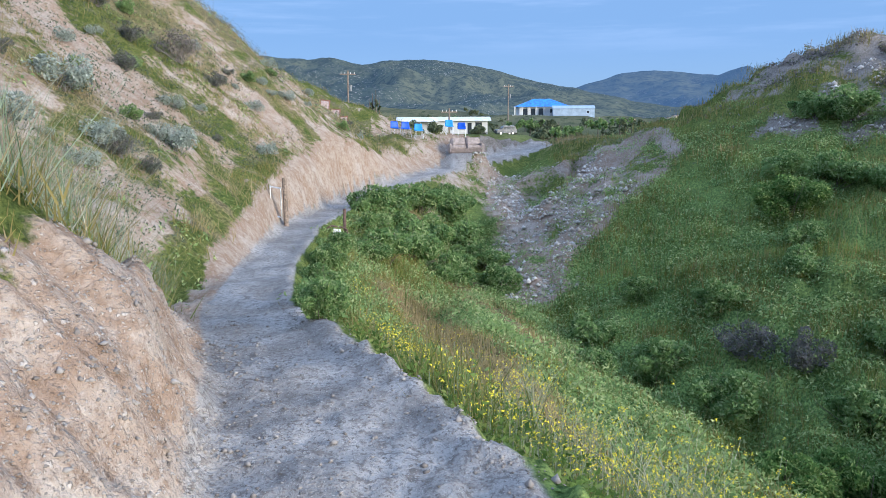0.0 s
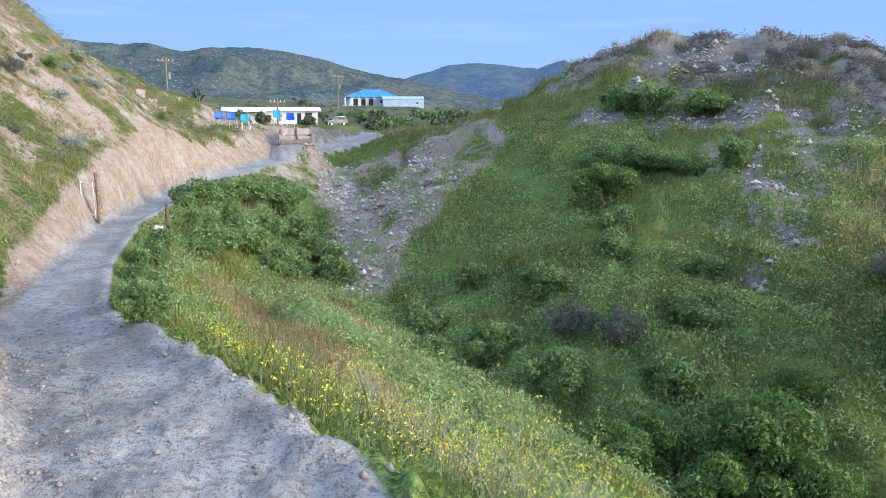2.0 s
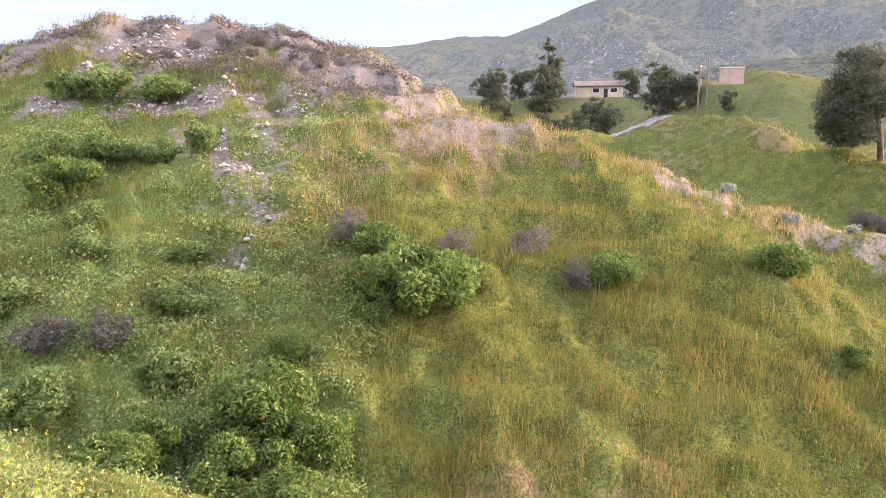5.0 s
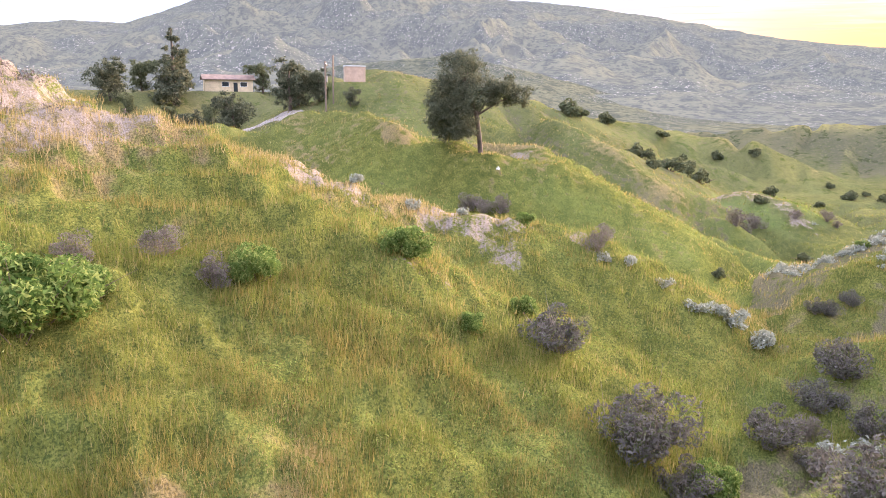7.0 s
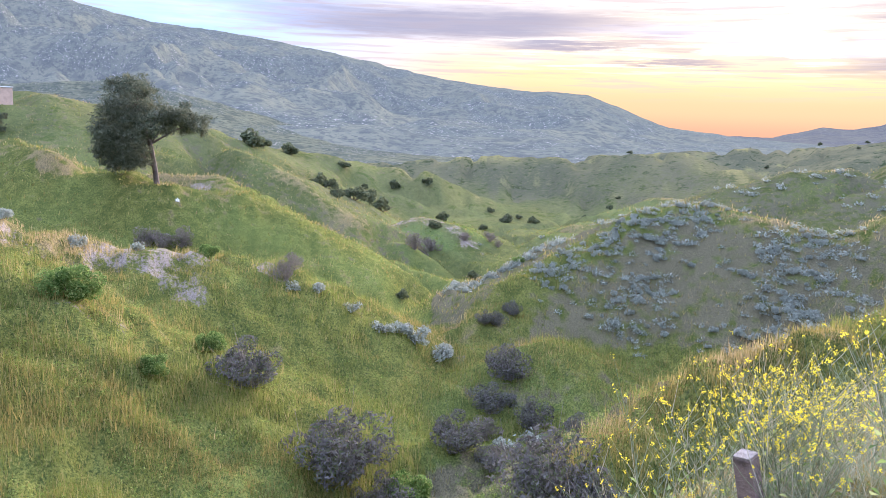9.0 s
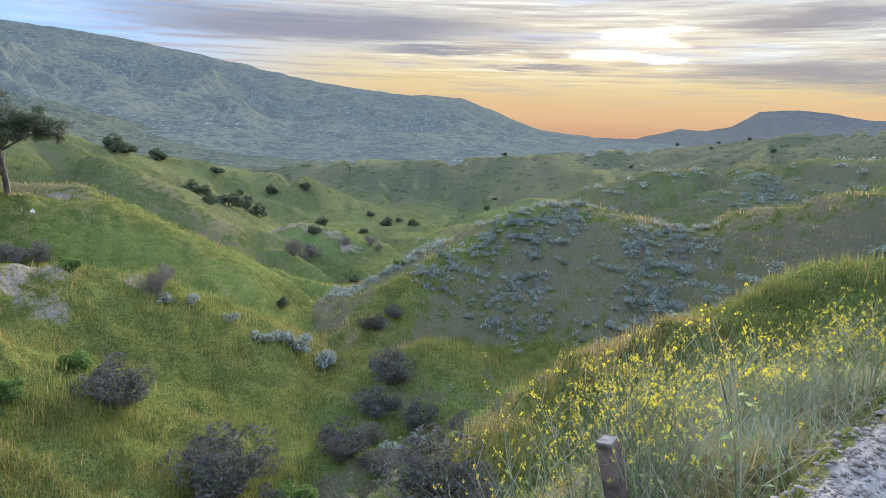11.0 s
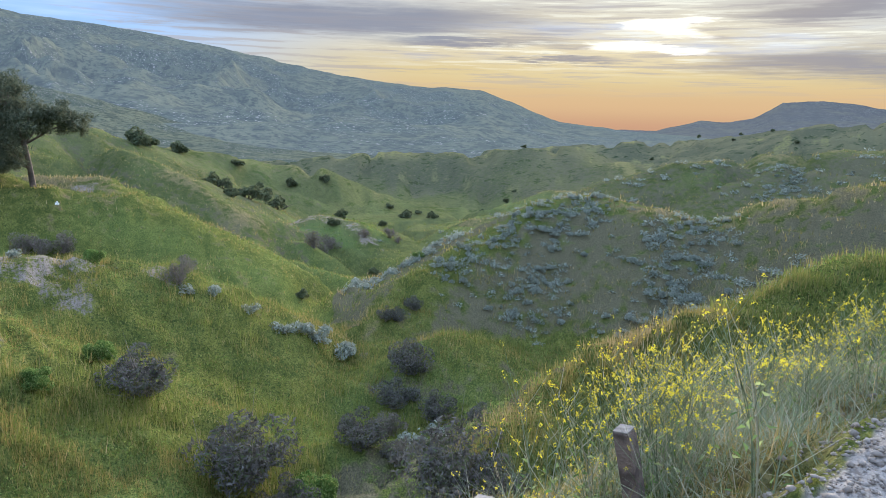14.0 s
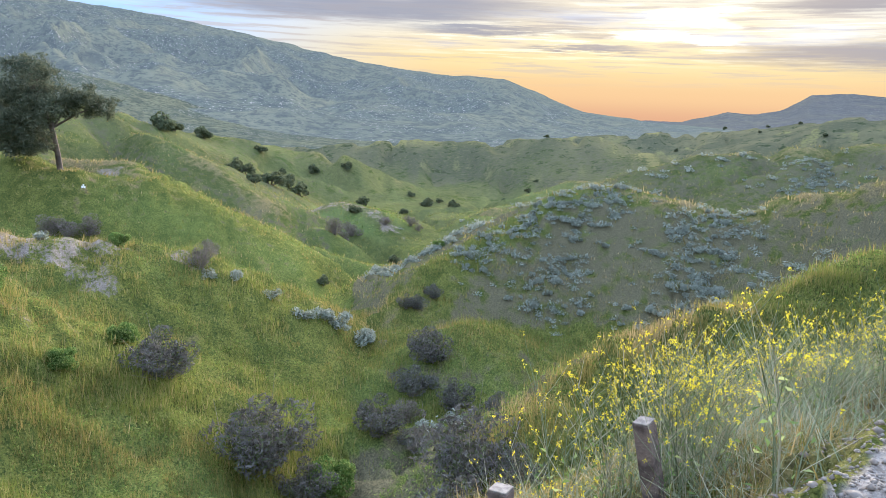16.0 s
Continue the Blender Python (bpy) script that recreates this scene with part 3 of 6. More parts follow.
def land(x, y):
    """The height of the ground at each place of the plan."""
    x, y = np.asarray(x, float), np.asarray(y, float)
    r = np.hypot(x, y)
    wob = 0.10 * step(6, 30, r) * r ** 0.5
    wx, wy = x + wob * fbm(x * 0.22, y * 0.22, 3, 5), y + wob * fbm(x * 0.22, y * 0.22, 3, 9)
    z = base_level(x, y)
    k = np.clip(0.05 * r, 0.15, 1.5)
    for form in LANDFORMS.values():
        z = smooth_max(z, ridge_height(form, wx, wy, k * 0.6), k)
    calm = step(1.5, 9, r)
    # gullies worn into the far slopes
    furrow = np.abs(fbm(x * 0.045 + 0.3 * fbm(x * 0.03, y * 0.03, 2, 23), y * 0.045, 3, 25, 0.45))
    z = z - step(45, 80, r) * 2.1 * (1 - step(0.0, 0.12, furrow)) * (1 - step(330, 420, r))
    z = z + step(42, 60, r) * (1 - step(330, 420, r)) * 0.55 * fbm(x * 0.13, y * 0.13, 3, 27)
    # hummocks and hollows of the near slope
    near = step(11, 16, r) * (1 - step(48, 62, r)) * step(5, 10, x)
    z = z + near * (0.55 * (0.16 - np.abs(fbm(x * 0.30, y * 0.30, 2, 33))) + 0.22 * fbm(x * 0.8, y * 0.8, 2, 35))
    z = z + calm * (0.9 * fbm(x * 0.075, y * 0.075, 3, 31) * step(12, 40, r) + 0.30 * fbm(x * 0.45, y * 0.45, 3, 41) + 0.10 * fbm(x * 1.7, y * 1.7, 3, 51))
    # the washed-out head of the gully and the crumbling hill top
    wash = np.exp(-((x - 5.2) / 3.6) ** 2 - ((y - 32) / 7.5) ** 2) + 0.6 * np.exp(-((x - 22.5) ** 2 + (y - 29) ** 2) / 40)
    z = z + wash * (0.75 * (0.22 - np.abs(fbm(x * 0.55, y * 0.55, 4, 63))) + 0.28 * fbm(x * 2.1, y * 2.1, 3, 65))
    # tussocks and slumps
    z = z + calm * (1 - step(45, 70, r)) * 0.16 * np.abs(fbm(x * 0.95, y * 0.95, 3, 67))
    z = z + step(6, 10, r) * (1 - step(40, 60, r)) * 0.17 * fbm(x * 1.9, y * 1.9, 3, 69)
    ravine = np.exp(-((np.degrees(np.arctan2(x, y)) - 26) / 22) ** 2) * step(8, 13, r) * (1 - step(26, 34, r))
    z = z + ravine * (0.42 * np.abs(fbm(x * 0.62, y * 0.62, 2, 73)) + 0.22 * fbm(x * 1.5, y * 1.5, 2, 77))
    # little terraces across the grassy slopes
    ledge = step(12, 20, r) * (1 - step(70, 95, r)) * step(4, 12, x) * step(6, 10, np.hypot(x - 22, y - 31))
    z = z + ledge * 0.24 * np.sin(6.6 * z + 5 * fbm(x * 0.2, y * 0.2, 3, 55)) * step(-0.15, 0.15, fbm(x * 0.1, y * 0.1, 2, 57))
    # the trail cut into the slope, with a steep bank above it
    d, side, h, share = along(TRAIL, x, y)
    n = int(len(TRAIL) - 1)
    half = np.interp(share, np.arange(n + 1), [p[3] for p in TRAIL])
    # below the trail the slope only falls
    cap = h + 0.10 - 0.42 * np.clip(d - half, 0, 20) + 0.5 * np.clip(d - 4.5, 0, 9) ** 2
    z = np.where((side < 0) & (y > -1) & (y < 38) & (d < 9), np.minimum(z, cap), z)
    rough = 0.16 * fbm(x * 1.6, y * 1.6, 3, 61)
    cut = step(0.0, 0.34 + 0.12 * np.clip(z - h, 0, 2), d - half + rough)
    floor = h + 0.07 * fbm(x * 1.1, y * 1.1, 4, 71) + 0.045 * fbm(x * 6, y * 6, 4, 81) + 0.05 * step(half * 0.6, half, d) * (side < 0)
    z = floor + (z - floor) * cut
    z = z + (0.22 * fbm(x * 2.6 + 3 * z, y * 2.6, 4, 91) + 0.09 * fbm(x * 11 + 9 * z, y * 11, 4, 95)) * step(0.02, 0.3, cut) * (1 - step(5, 14, r))
    for px, py, pz, pr in PADS:
        z = z + (pz - z) * (1 - step(pr, pr * 1.6, np.hypot(x - px, y - py)))
    return z


def trail_share(x, y):
    d, side, h, share = along(TRAIL, x, y)
    half = np.interp(share, np.arange(len(TRAIL)), [p[3] for p in TRAIL])
    return d - half, side


# what grows on each landform: dryness of the grass, lushness, sage; then the dryness and bareness of its crest. On far
# ridges the dry crest also paints a lit rim, and the knoll's lushness its shaded face
GROWTH = {
    "left_hill": (0.62, 0.0, 0.38, 0.5, 0.35), "bench": (0.45, 0.0, 0.1, 0.5, 0.3), "far_slope": (0.26, 0.06, 0.0, 0.42, 0.22),
    "pine_ridge": (0.14, 0.12, 0.16, 0.36, 0.0), "pine_pad": (0.25, 0.1, 0.0, 0.5, 0.12), "low_cone": (0.05, 0.3, 0.1, 0.55, 0.0), "house_spur": (0.20, 0.15, 0.45, 0.40, 0.0), "house_ridge": (0.16, 0.15, 0.30, 0.38, 0.0), "middle_ridge": (0.30, 0.0, 0.60, 0.62, 0.0), "back_ridge": (0.30, 0.0, 0.40, 0.55, 0.0), "knoll": (0.06, 0.7, 0.15, 0.65, 0.5),
    "sage_hill": (0.30, 0.0, 0.80, 0.45, 0.0), "hummock": (0.2, 0.2, 0.50, 0.2, 0.0), "spur": (0.12, 0.25, 0.62, 0.12, 0.0),
    "second_crest": (0.22, 0.05, 0.6, 0.62, 0.0), "cone_hill": (0.0, 0.5, 0.0, 0.55, 0.0), "saddle": (0.35, 0.2, 0.1, 0.4, 0.4),
    "trail_north": (0.25, 0.2, 0.0, 0.2, 0.0), "trail_south": (0.35, 0.1, 0.1, 0.3, 0.0), "trail_middle": (0.3, 0.1, 0.0, 0.3, 0.0),
}


def growth(x, y):
    """Dryness, lushness, sage and bareness, by the landform that stands highest at each place."""
    r = np.hypot(x, y)
    wob = 0.10 * step(6, 30, r) * r ** 0.5
    wx, wy = x + wob * fbm(x * 0.22, y * 0.22, 3, 5), y + wob * fbm(x * 0.22, y * 0.22, 3, 9)
    best = base_level(x, y) + 0.3
    out = [np.full(x.shape, v) for v in (0.0, 0.12, 0.0, 0.0)]
    for name, kinds in GROWTH.items():
        line, left, right, rnd = LANDFORMS[name]
        h, d = None, None
        for dd, side, hh, _ in spans(line, wx, wy):
            a, b, n = left if name in ("spur", "trail_south", "trail_middle") else right
            hh = hh - (b * dd + (a - b) * n * (1 - np.exp(-dd / n)))
            h = hh if h is None else np.maximum(h, hh)
            d = dd if d is None else np.minimum(d, dd)
        # crest band; on far ridges its paler grass doubles as a painted sunlit rim
        top = 1 - step(0.5, 4.5 if name == "far_slope" else 3.0, d)
        win = h > best
        best = np.where(win, h, best)
        mine = (kinds[0] + (kinds[3] - kinds[0]) * top, kinds[1] * (1 - top), kinds[2] * (1 - 0.7 * top), kinds[4] * top)
        out = [np.where(win, p, q) for p, q in zip(mine, out)]
    return out


def cover(x, y, z=None, steep=None):
    """Shares of bare soil, trail dust, dry grass, lush growth and grey sage on the ground; pale soil; far hills, greyed
    for haze.
    """
    r = np.hypot(x, y)
    az = np.degrees(np.arctan2(x, y))
    e, side = trail_share(x, y)
    near = 1 - step(60, 75, r)
    dry, lush, grey, bare = growth(x, y)
    path = 1 - step(-0.05, 0.22, e)
    left = (side > 0) * (e > 0) * (y > -3) * near
    soil = left * (1 - step(0.25, 0.75, e - 0.35 * step(19, 25, y) - 0.25 * (1 - step(5, 8, y))))
    soil = np.maximum(soil, left * (0.28 + 1.1 * fbm(x * 0.3, y * 0.3, 4, 101)) * step(0.6, 1.6, e))
    # the bare hill top, the gully head and scattered scars
    top = np.exp(-(along([(19.0, 36.0, 0), (22.5, 32, 0), (24.2, 28, 0), (24.6, 24, 0)], x, y)[0] / 5.2) ** 2) * np.clip(0.95 + 1.1 * fbm(x * 0.4, y * 0.4, 3, 103), 0, 1.1)
    gully = np.exp(-(along([(2.9, 39.5, 0), (3.6, 32, 0), (3.0, 24.2, 0)], x, y)[0] / 1.5) ** 2)
    gully = np.maximum(gully, np.exp(-(along([(9.5, 36.5, 0), (6.0, 31, 0), (3.0, 24.2, 0)], x, y)[0] / 0.9) ** 2))
    gully = np.maximum(gully, 0.55 * np.exp(-((x - 5.2) / 2.6) ** 2 - ((y - 34) / 5) ** 2)) * np.clip(0.85 + 1.1 * fbm(x * 0.9, y * 0.9, 3, 105), 0.2, 1.1)
    wedge = step(-0.3, 0.6, np.minimum(np.minimum(x - 2.0, y - 21.4 - x), 10.8 - x)) * step(23, 25, y) * (1 - step(38, 42, y))
    gully = np.maximum(gully, wedge * np.clip(0.60 + 1.2 * fbm(x * 0.55, y * 0.55, 4, 109), 0, 1))
    washes = np.minimum(along([(16.5, 24.0, 0), (15.4, 21.2, 0), (13.4, 16.9, 0)], x, y)[0], along([(14.0, 31, 0), (17.0, 27.5, 0), (19.5, 23.5, 0)], x, y)[0])
    washes = np.exp(-(washes / 1.3) ** 2) * np.clip(0.66 + 1.5 * fbm(x * 1.5, y * 1.5, 3, 107), 0, 1)
    patchy = 0.58 * np.exp(-((x - 8.0) ** 2 / 12 + (y - 35) ** 2 / 30))
    strip = np.exp(-(((x - 18.5) * 0.8 + (y - 22) * 0.6) ** 2 / 70 + ((x - 18.5) * 0.6 - (y - 22) * 0.8) ** 2 / 5))
    soil = np.maximum.reduce([soil, 0.95 * top, gully, patchy, 0.52 * strip, washes, bare])
    scars = step(0.12, 0.34, fbm(x * 0.16, y * 0.16, 4, 111) + 0.12 * np.exp(-((az - 58) / 16) ** 2) * step(20, 28, r)) * 0.52 * (1 - step(42, 50, r))
    soil = np.maximum(soil, scars * step(18, 26, r) * (1 - step(90, 140, r)) * (1 - step(88, 98, az)))
    soil = np.where((e < 0.0), 0.3, soil)
    road = along([(118, 62, 0), (108, 47, 0), (103, 40, 0), (97, 33, 0), (86, 30, 0)], x, y)[0]
    path = np.maximum(path, 1 - step(1.2, 2.2, road))
    rocks = np.exp(-((x - 72.6) ** 2 / 4 + (y - 6.0) ** 2 / 3)) + np.exp(-((x - 107) ** 2 / 6 + (y + 16) ** 2 / 16))
    soil = np.maximum(soil, 0.62 * np.clip(rocks, 0, 1))
    ravine = np.exp(-((az - 20) / 22) ** 2) * (1 - step(24, 40, r))
    lush = np.clip(lush + ravine * 0.9 + 0.35 * fbm(x * 0.2, y * 0.2, 3, 121), 0, 1)
    dry = np.clip(dry + 0.55 * fbm(x * 0.11, y * 0.11, 4, 131) + 0.35 * fbm(x * 0.5, y * 0.5, 3, 133) - 0.35 * ravine, 0, 1)
    belt = step(42, 58, az) * (1 - step(104, 118, az))
    dry = np.clip(dry + belt * (0.30 * (1 - step(13, 18, r)) - 0.22 * np.exp(-((r - 22) / 4) ** 2)), 0, 1)
    dry = np.maximum(dry, 0.95 * np.exp(-(along([(-1.0, 17, 0), (0.5, 13, 0), (1.5, 8, 0), (2.0, 5, 0)], x, y)[0] / 1.15) ** 2))
    grey = np.clip(grey + 0.3 * fbm(x * 0.15, y * 0.15, 3, 141), 0, 1)
    pale = step(3, 7, x + 0.25 * (y - 30)) * step(-2, 3, x) * (1 - 0.7 * np.clip(gully * 1.3, 0, 1))
    # share of the haze-greyed hill colour, growing with distance
    far = 0.4 * step(60, 120, r) + 0.6 * step(140, 250, r)
    return soil, path, dry, lush, grey, pale, far


def mesh_object(name, verts, faces, mat=None, parent=None, smooth=True):
    """A mesh from arrays of places and of equal-sided faces."""
    verts, faces = np.asarray(verts, np.float32), np.asarray(faces, np.int32)
    me = bpy.data.meshes.new(name)
    me.vertices.add(len(verts))
    me.vertices.foreach_set("co", verts.ravel())
    n = faces.shape[1]
    me.loops.add(faces.size)
    me.loops.foreach_set("vertex_index", faces.ravel())
    me.polygons.add(len(faces))
    me.polygons.foreach_set("loop_start", np.arange(0, faces.size, n, dtype=np.int32))
    if smooth:
        me.polygons.foreach_set("use_smooth", np.ones(len(faces), bool))
    me.update(calc_edges=True)
    if mat:
        me.materials.append(mat)
    ob = new(name, me)
    if parent:
        ob.parent = parent
    return ob


def grid_faces(rows, cols, closed):
    i, j = np.meshgrid(np.arange(rows - 1), np.arange(cols if closed else cols - 1), indexing="ij")
    k = (j + 1) % cols
    return np.stack([i * cols + j, (i + 1) * cols + j, (i + 1) * cols + k, i * cols + k], -1).reshape(-1, 4)


def give(ob, name, values):
    a = ob.data.attributes.new(name, "FLOAT", "POINT")
    a.data.foreach_set("value", np.asarray(values, np.float32))


def build_ground():
    az = np.radians(np.concatenate([np.arange(-42, 40, 0.40), np.arange(40, 146, 0.27), np.arange(146, 150, 0.5), np.arange(150, 318, 1.5)]))
    rings = np.concatenate([[0.0], np.exp(np.arange(math.log(0.4), math.log(150), 0.0185)), np.exp(np.arange(math.log(151), math.log(4600), 0.05))])
    rr, aa = np.meshgrid(rings, az, indexing="ij")
    x, y = (0.3 + rr * np.sin(aa)).ravel(), (-0.1 + rr * np.cos(aa)).ravel()
    z = land(x, y)
    faces = grid_faces(len(rings), len(az), True)[:, ::-1]
    ob = mesh_object("ground", np.stack([x, y, z], -1), faces, M_GROUND)
    for n, v in zip(("soil", "path", "dry", "lush", "sage", "pale", "far"), cover(x, y, z, None)):
        give(ob, n, v)
    tagged(ob, "grassy eroded hills with a dusty trail and bare clay banks", "ground", kind="structure")
    return ob


ground = build_ground()



def build_range(name, crest, far, near, foot, rough, mat, label, seed):
    """A far mountain range: crest of (bearing, angle over the horizon), its distance, the distance and height of its foot."""
    b, e = np.array(crest).T
    az = np.arange(b[0], b[-1], 0.17)
    el = np.interp(az, b, e) + 0.10 * fbm(az * 0.9, az * 0 + seed, 4, seed)
    t = np.linspace(0, 1.12, 64)
    tt, aa = np.meshgrid(t, az, indexing="ij")
    top = 1.4 + far * np.tan(np.radians(el))[None, :]
    warp = (near + (far - near) * tt)
    x, y = warp * np.sin(np.radians(aa)), warp * np.cos(np.radians(aa))
    rise = np.where(tt <= 1, 0.45 * tt + 0.55 * tt ** 2.2, 1 - (tt - 1) * 3)
    size = far / 7.0
    wx, wy = x + 0.35 * size * fbm(x / size, y / size, 3, seed + 1), y + 0.35 * size * fbm(x / size, y / size, 3, seed + 2)
    g = 0.35 - np.abs(fbm(wx / size, wy / size, 4, seed + 3, 0.45)) * 1.5 + 0.25 * fbm(x / size * 3, y / size * 3, 4, seed + 5)
    body = np.sin(np.pi * np.clip(tt, 0, 1)) ** 0.8
    z = foot + (top - foot) * (rise + rough * body * g)
    ob = mesh_object(name, np.stack([x, y, z], -1).reshape(-1, 3), grid_faces(len(t), len(az), False)[:, ::-1], mat)
    tagged(ob, label, "mountain", kind="structure")


# each: grain, colour and strength of the haze it emits, tone of the scrub
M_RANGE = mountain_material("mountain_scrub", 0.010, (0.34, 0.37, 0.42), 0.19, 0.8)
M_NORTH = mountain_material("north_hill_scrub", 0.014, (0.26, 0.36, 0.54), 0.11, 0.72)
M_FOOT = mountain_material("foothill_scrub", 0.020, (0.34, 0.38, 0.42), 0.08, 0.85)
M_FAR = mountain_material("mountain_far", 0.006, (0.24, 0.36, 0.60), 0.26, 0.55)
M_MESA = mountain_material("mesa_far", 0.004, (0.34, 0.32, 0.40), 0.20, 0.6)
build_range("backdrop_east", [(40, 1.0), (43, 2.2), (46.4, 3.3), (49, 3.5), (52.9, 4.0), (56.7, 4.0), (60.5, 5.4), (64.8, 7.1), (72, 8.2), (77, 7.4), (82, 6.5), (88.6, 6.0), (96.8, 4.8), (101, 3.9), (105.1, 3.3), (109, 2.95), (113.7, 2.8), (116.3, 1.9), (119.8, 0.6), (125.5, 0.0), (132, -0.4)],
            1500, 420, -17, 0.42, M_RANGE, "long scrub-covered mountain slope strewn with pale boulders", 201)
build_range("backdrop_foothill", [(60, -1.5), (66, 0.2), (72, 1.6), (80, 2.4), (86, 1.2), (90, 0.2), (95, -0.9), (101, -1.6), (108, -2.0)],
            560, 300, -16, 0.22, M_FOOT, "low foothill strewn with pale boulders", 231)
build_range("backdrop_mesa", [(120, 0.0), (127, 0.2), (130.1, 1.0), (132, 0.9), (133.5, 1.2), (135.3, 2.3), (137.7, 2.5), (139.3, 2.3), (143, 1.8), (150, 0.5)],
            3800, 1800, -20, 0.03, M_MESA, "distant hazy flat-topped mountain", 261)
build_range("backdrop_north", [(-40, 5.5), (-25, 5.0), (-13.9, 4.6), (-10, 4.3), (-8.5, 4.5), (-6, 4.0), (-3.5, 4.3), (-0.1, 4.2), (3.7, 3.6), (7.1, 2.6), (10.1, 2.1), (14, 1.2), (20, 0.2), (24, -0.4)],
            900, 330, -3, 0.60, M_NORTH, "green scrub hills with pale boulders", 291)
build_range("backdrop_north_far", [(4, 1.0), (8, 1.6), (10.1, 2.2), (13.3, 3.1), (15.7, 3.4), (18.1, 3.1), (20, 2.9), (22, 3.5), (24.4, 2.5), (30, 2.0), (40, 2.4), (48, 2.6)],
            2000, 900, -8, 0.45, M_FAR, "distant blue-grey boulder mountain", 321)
# ---- plants ----
def rng(seed):
    return np.random.default_rng(seed)


def unit(v):
    return v / (np.linalg.norm(v, axis=-1, keepdims=True) + 1e-9)


def blades(g, base, height, width, lean, bend=0.0):
    """Triangles for grass blades that start at base; arrays of places and faces."""
    n = len(base)
    a = g.uniform(0, 2 * np.pi, n)
    out = np.stack([np.cos(a), np.sin(a), np.zeros(n)], -1)
    b = a + g.uniform(0.8, 2.4, n)
    side = np.stack([np.cos(b), np.sin(b), np.zeros(n)], -1) * (width * 0.5)[:, None]
    tip = base + out * (lean * height)[:, None] + np.array([0, 0, 1.0]) * height[:, None]
    v = np.stack([base - side, base + side, tip], 1).reshape(-1, 3)
    return v, np.arange(3 * n).reshape(-1, 3)


def leaves(g, at, size, up=0.3, long=1.6):
    """Slim three-cornered leaves at places."""
    n = len(at)
    d = unit(g.normal(size=(n, 3)) + np.array([0, 0, up]))
    e = unit(np.cross(d, g.normal(size=(n, 3))))
    f = np.cross(d, e)
    s = np.broadcast_to(size, (n,))[:, None] * 0.5
    v = np.stack([at - e * s * long, at - f * s * 0.9 + d * s * 0.3, at + e * s * long + f * s * 0.6], 1).reshape(-1, 3)
    return v, np.arange(3 * n).reshape(-1, 3)


def tube(points, radii, sides=5):
    """A tapered round stem along points."""
    p = np.asarray(points, float)
    t = unit(np.gradient(p, axis=0))
    ref = np.where(np.abs(t[:, 2:3]) > 0.9, np.array([[1.0, 0, 0]]), np.array([[0, 0, 1.0]]))
    u = unit(np.cross(t, ref))
    w = np.cross(t, u)
    a = np.linspace(0, 2 * np.pi, sides, endpoint=False)
    ring = np.cos(a)[None, :, None] * u[:, None] + np.sin(a)[None, :, None] * w[:, None]
    v = p[:, None] + ring * np.asarray(radii, float)[:, None, None]
    return v.reshape(-1, 3), grid_faces(len(p), sides, True)


def joined(pieces):
    vs, fs, k = [], [], 0
    for v, f in pieces:
        vs.append(v)
        fs.append(f + k)
        k += len(v)
    return np.concatenate(vs), np.concatenate(fs)


def scatter(g, n, az0, az1, r0, r1, power=1.0):
    a = np.radians(g.uniform(az0, az1, n))
    u = g.uniform(0, 1, n)
    r = (r0 ** (2 - power) + u * (r1 ** (2 - power) - r0 ** (2 - power))) ** (1 / (2 - power))
    x, y = 0.3 + r * np.sin(a), -0.1 + r * np.cos(a)
    return x, y


def tufts(g, x, y, per, spread, height, width, lean):
    """Clumps of blades on the ground at places."""
    z = land(x, y)
    n = len(x)
    size = np.repeat(g.uniform(0.55, 1.25, n) * np.clip(0.95 + 1.5 * fbm(x * 0.8, y * 0.8, 3, 441), 0.4, 1.25), per)
    bx = np.repeat(x, per) + g.normal(0, spread, n * per) * size
    by = np.repeat(y, per) + g.normal(0, spread, n * per) * size
    bz = np.repeat(z, per) - 0.05
    h = size * height * g.uniform(0.6, 1.2, n * per)
    return blades(g, np.stack([bx, by, bz], -1), h, width * g.uniform(0.6, 1.3, n * per), lean * g.uniform(0.1, 1.4, n * per))


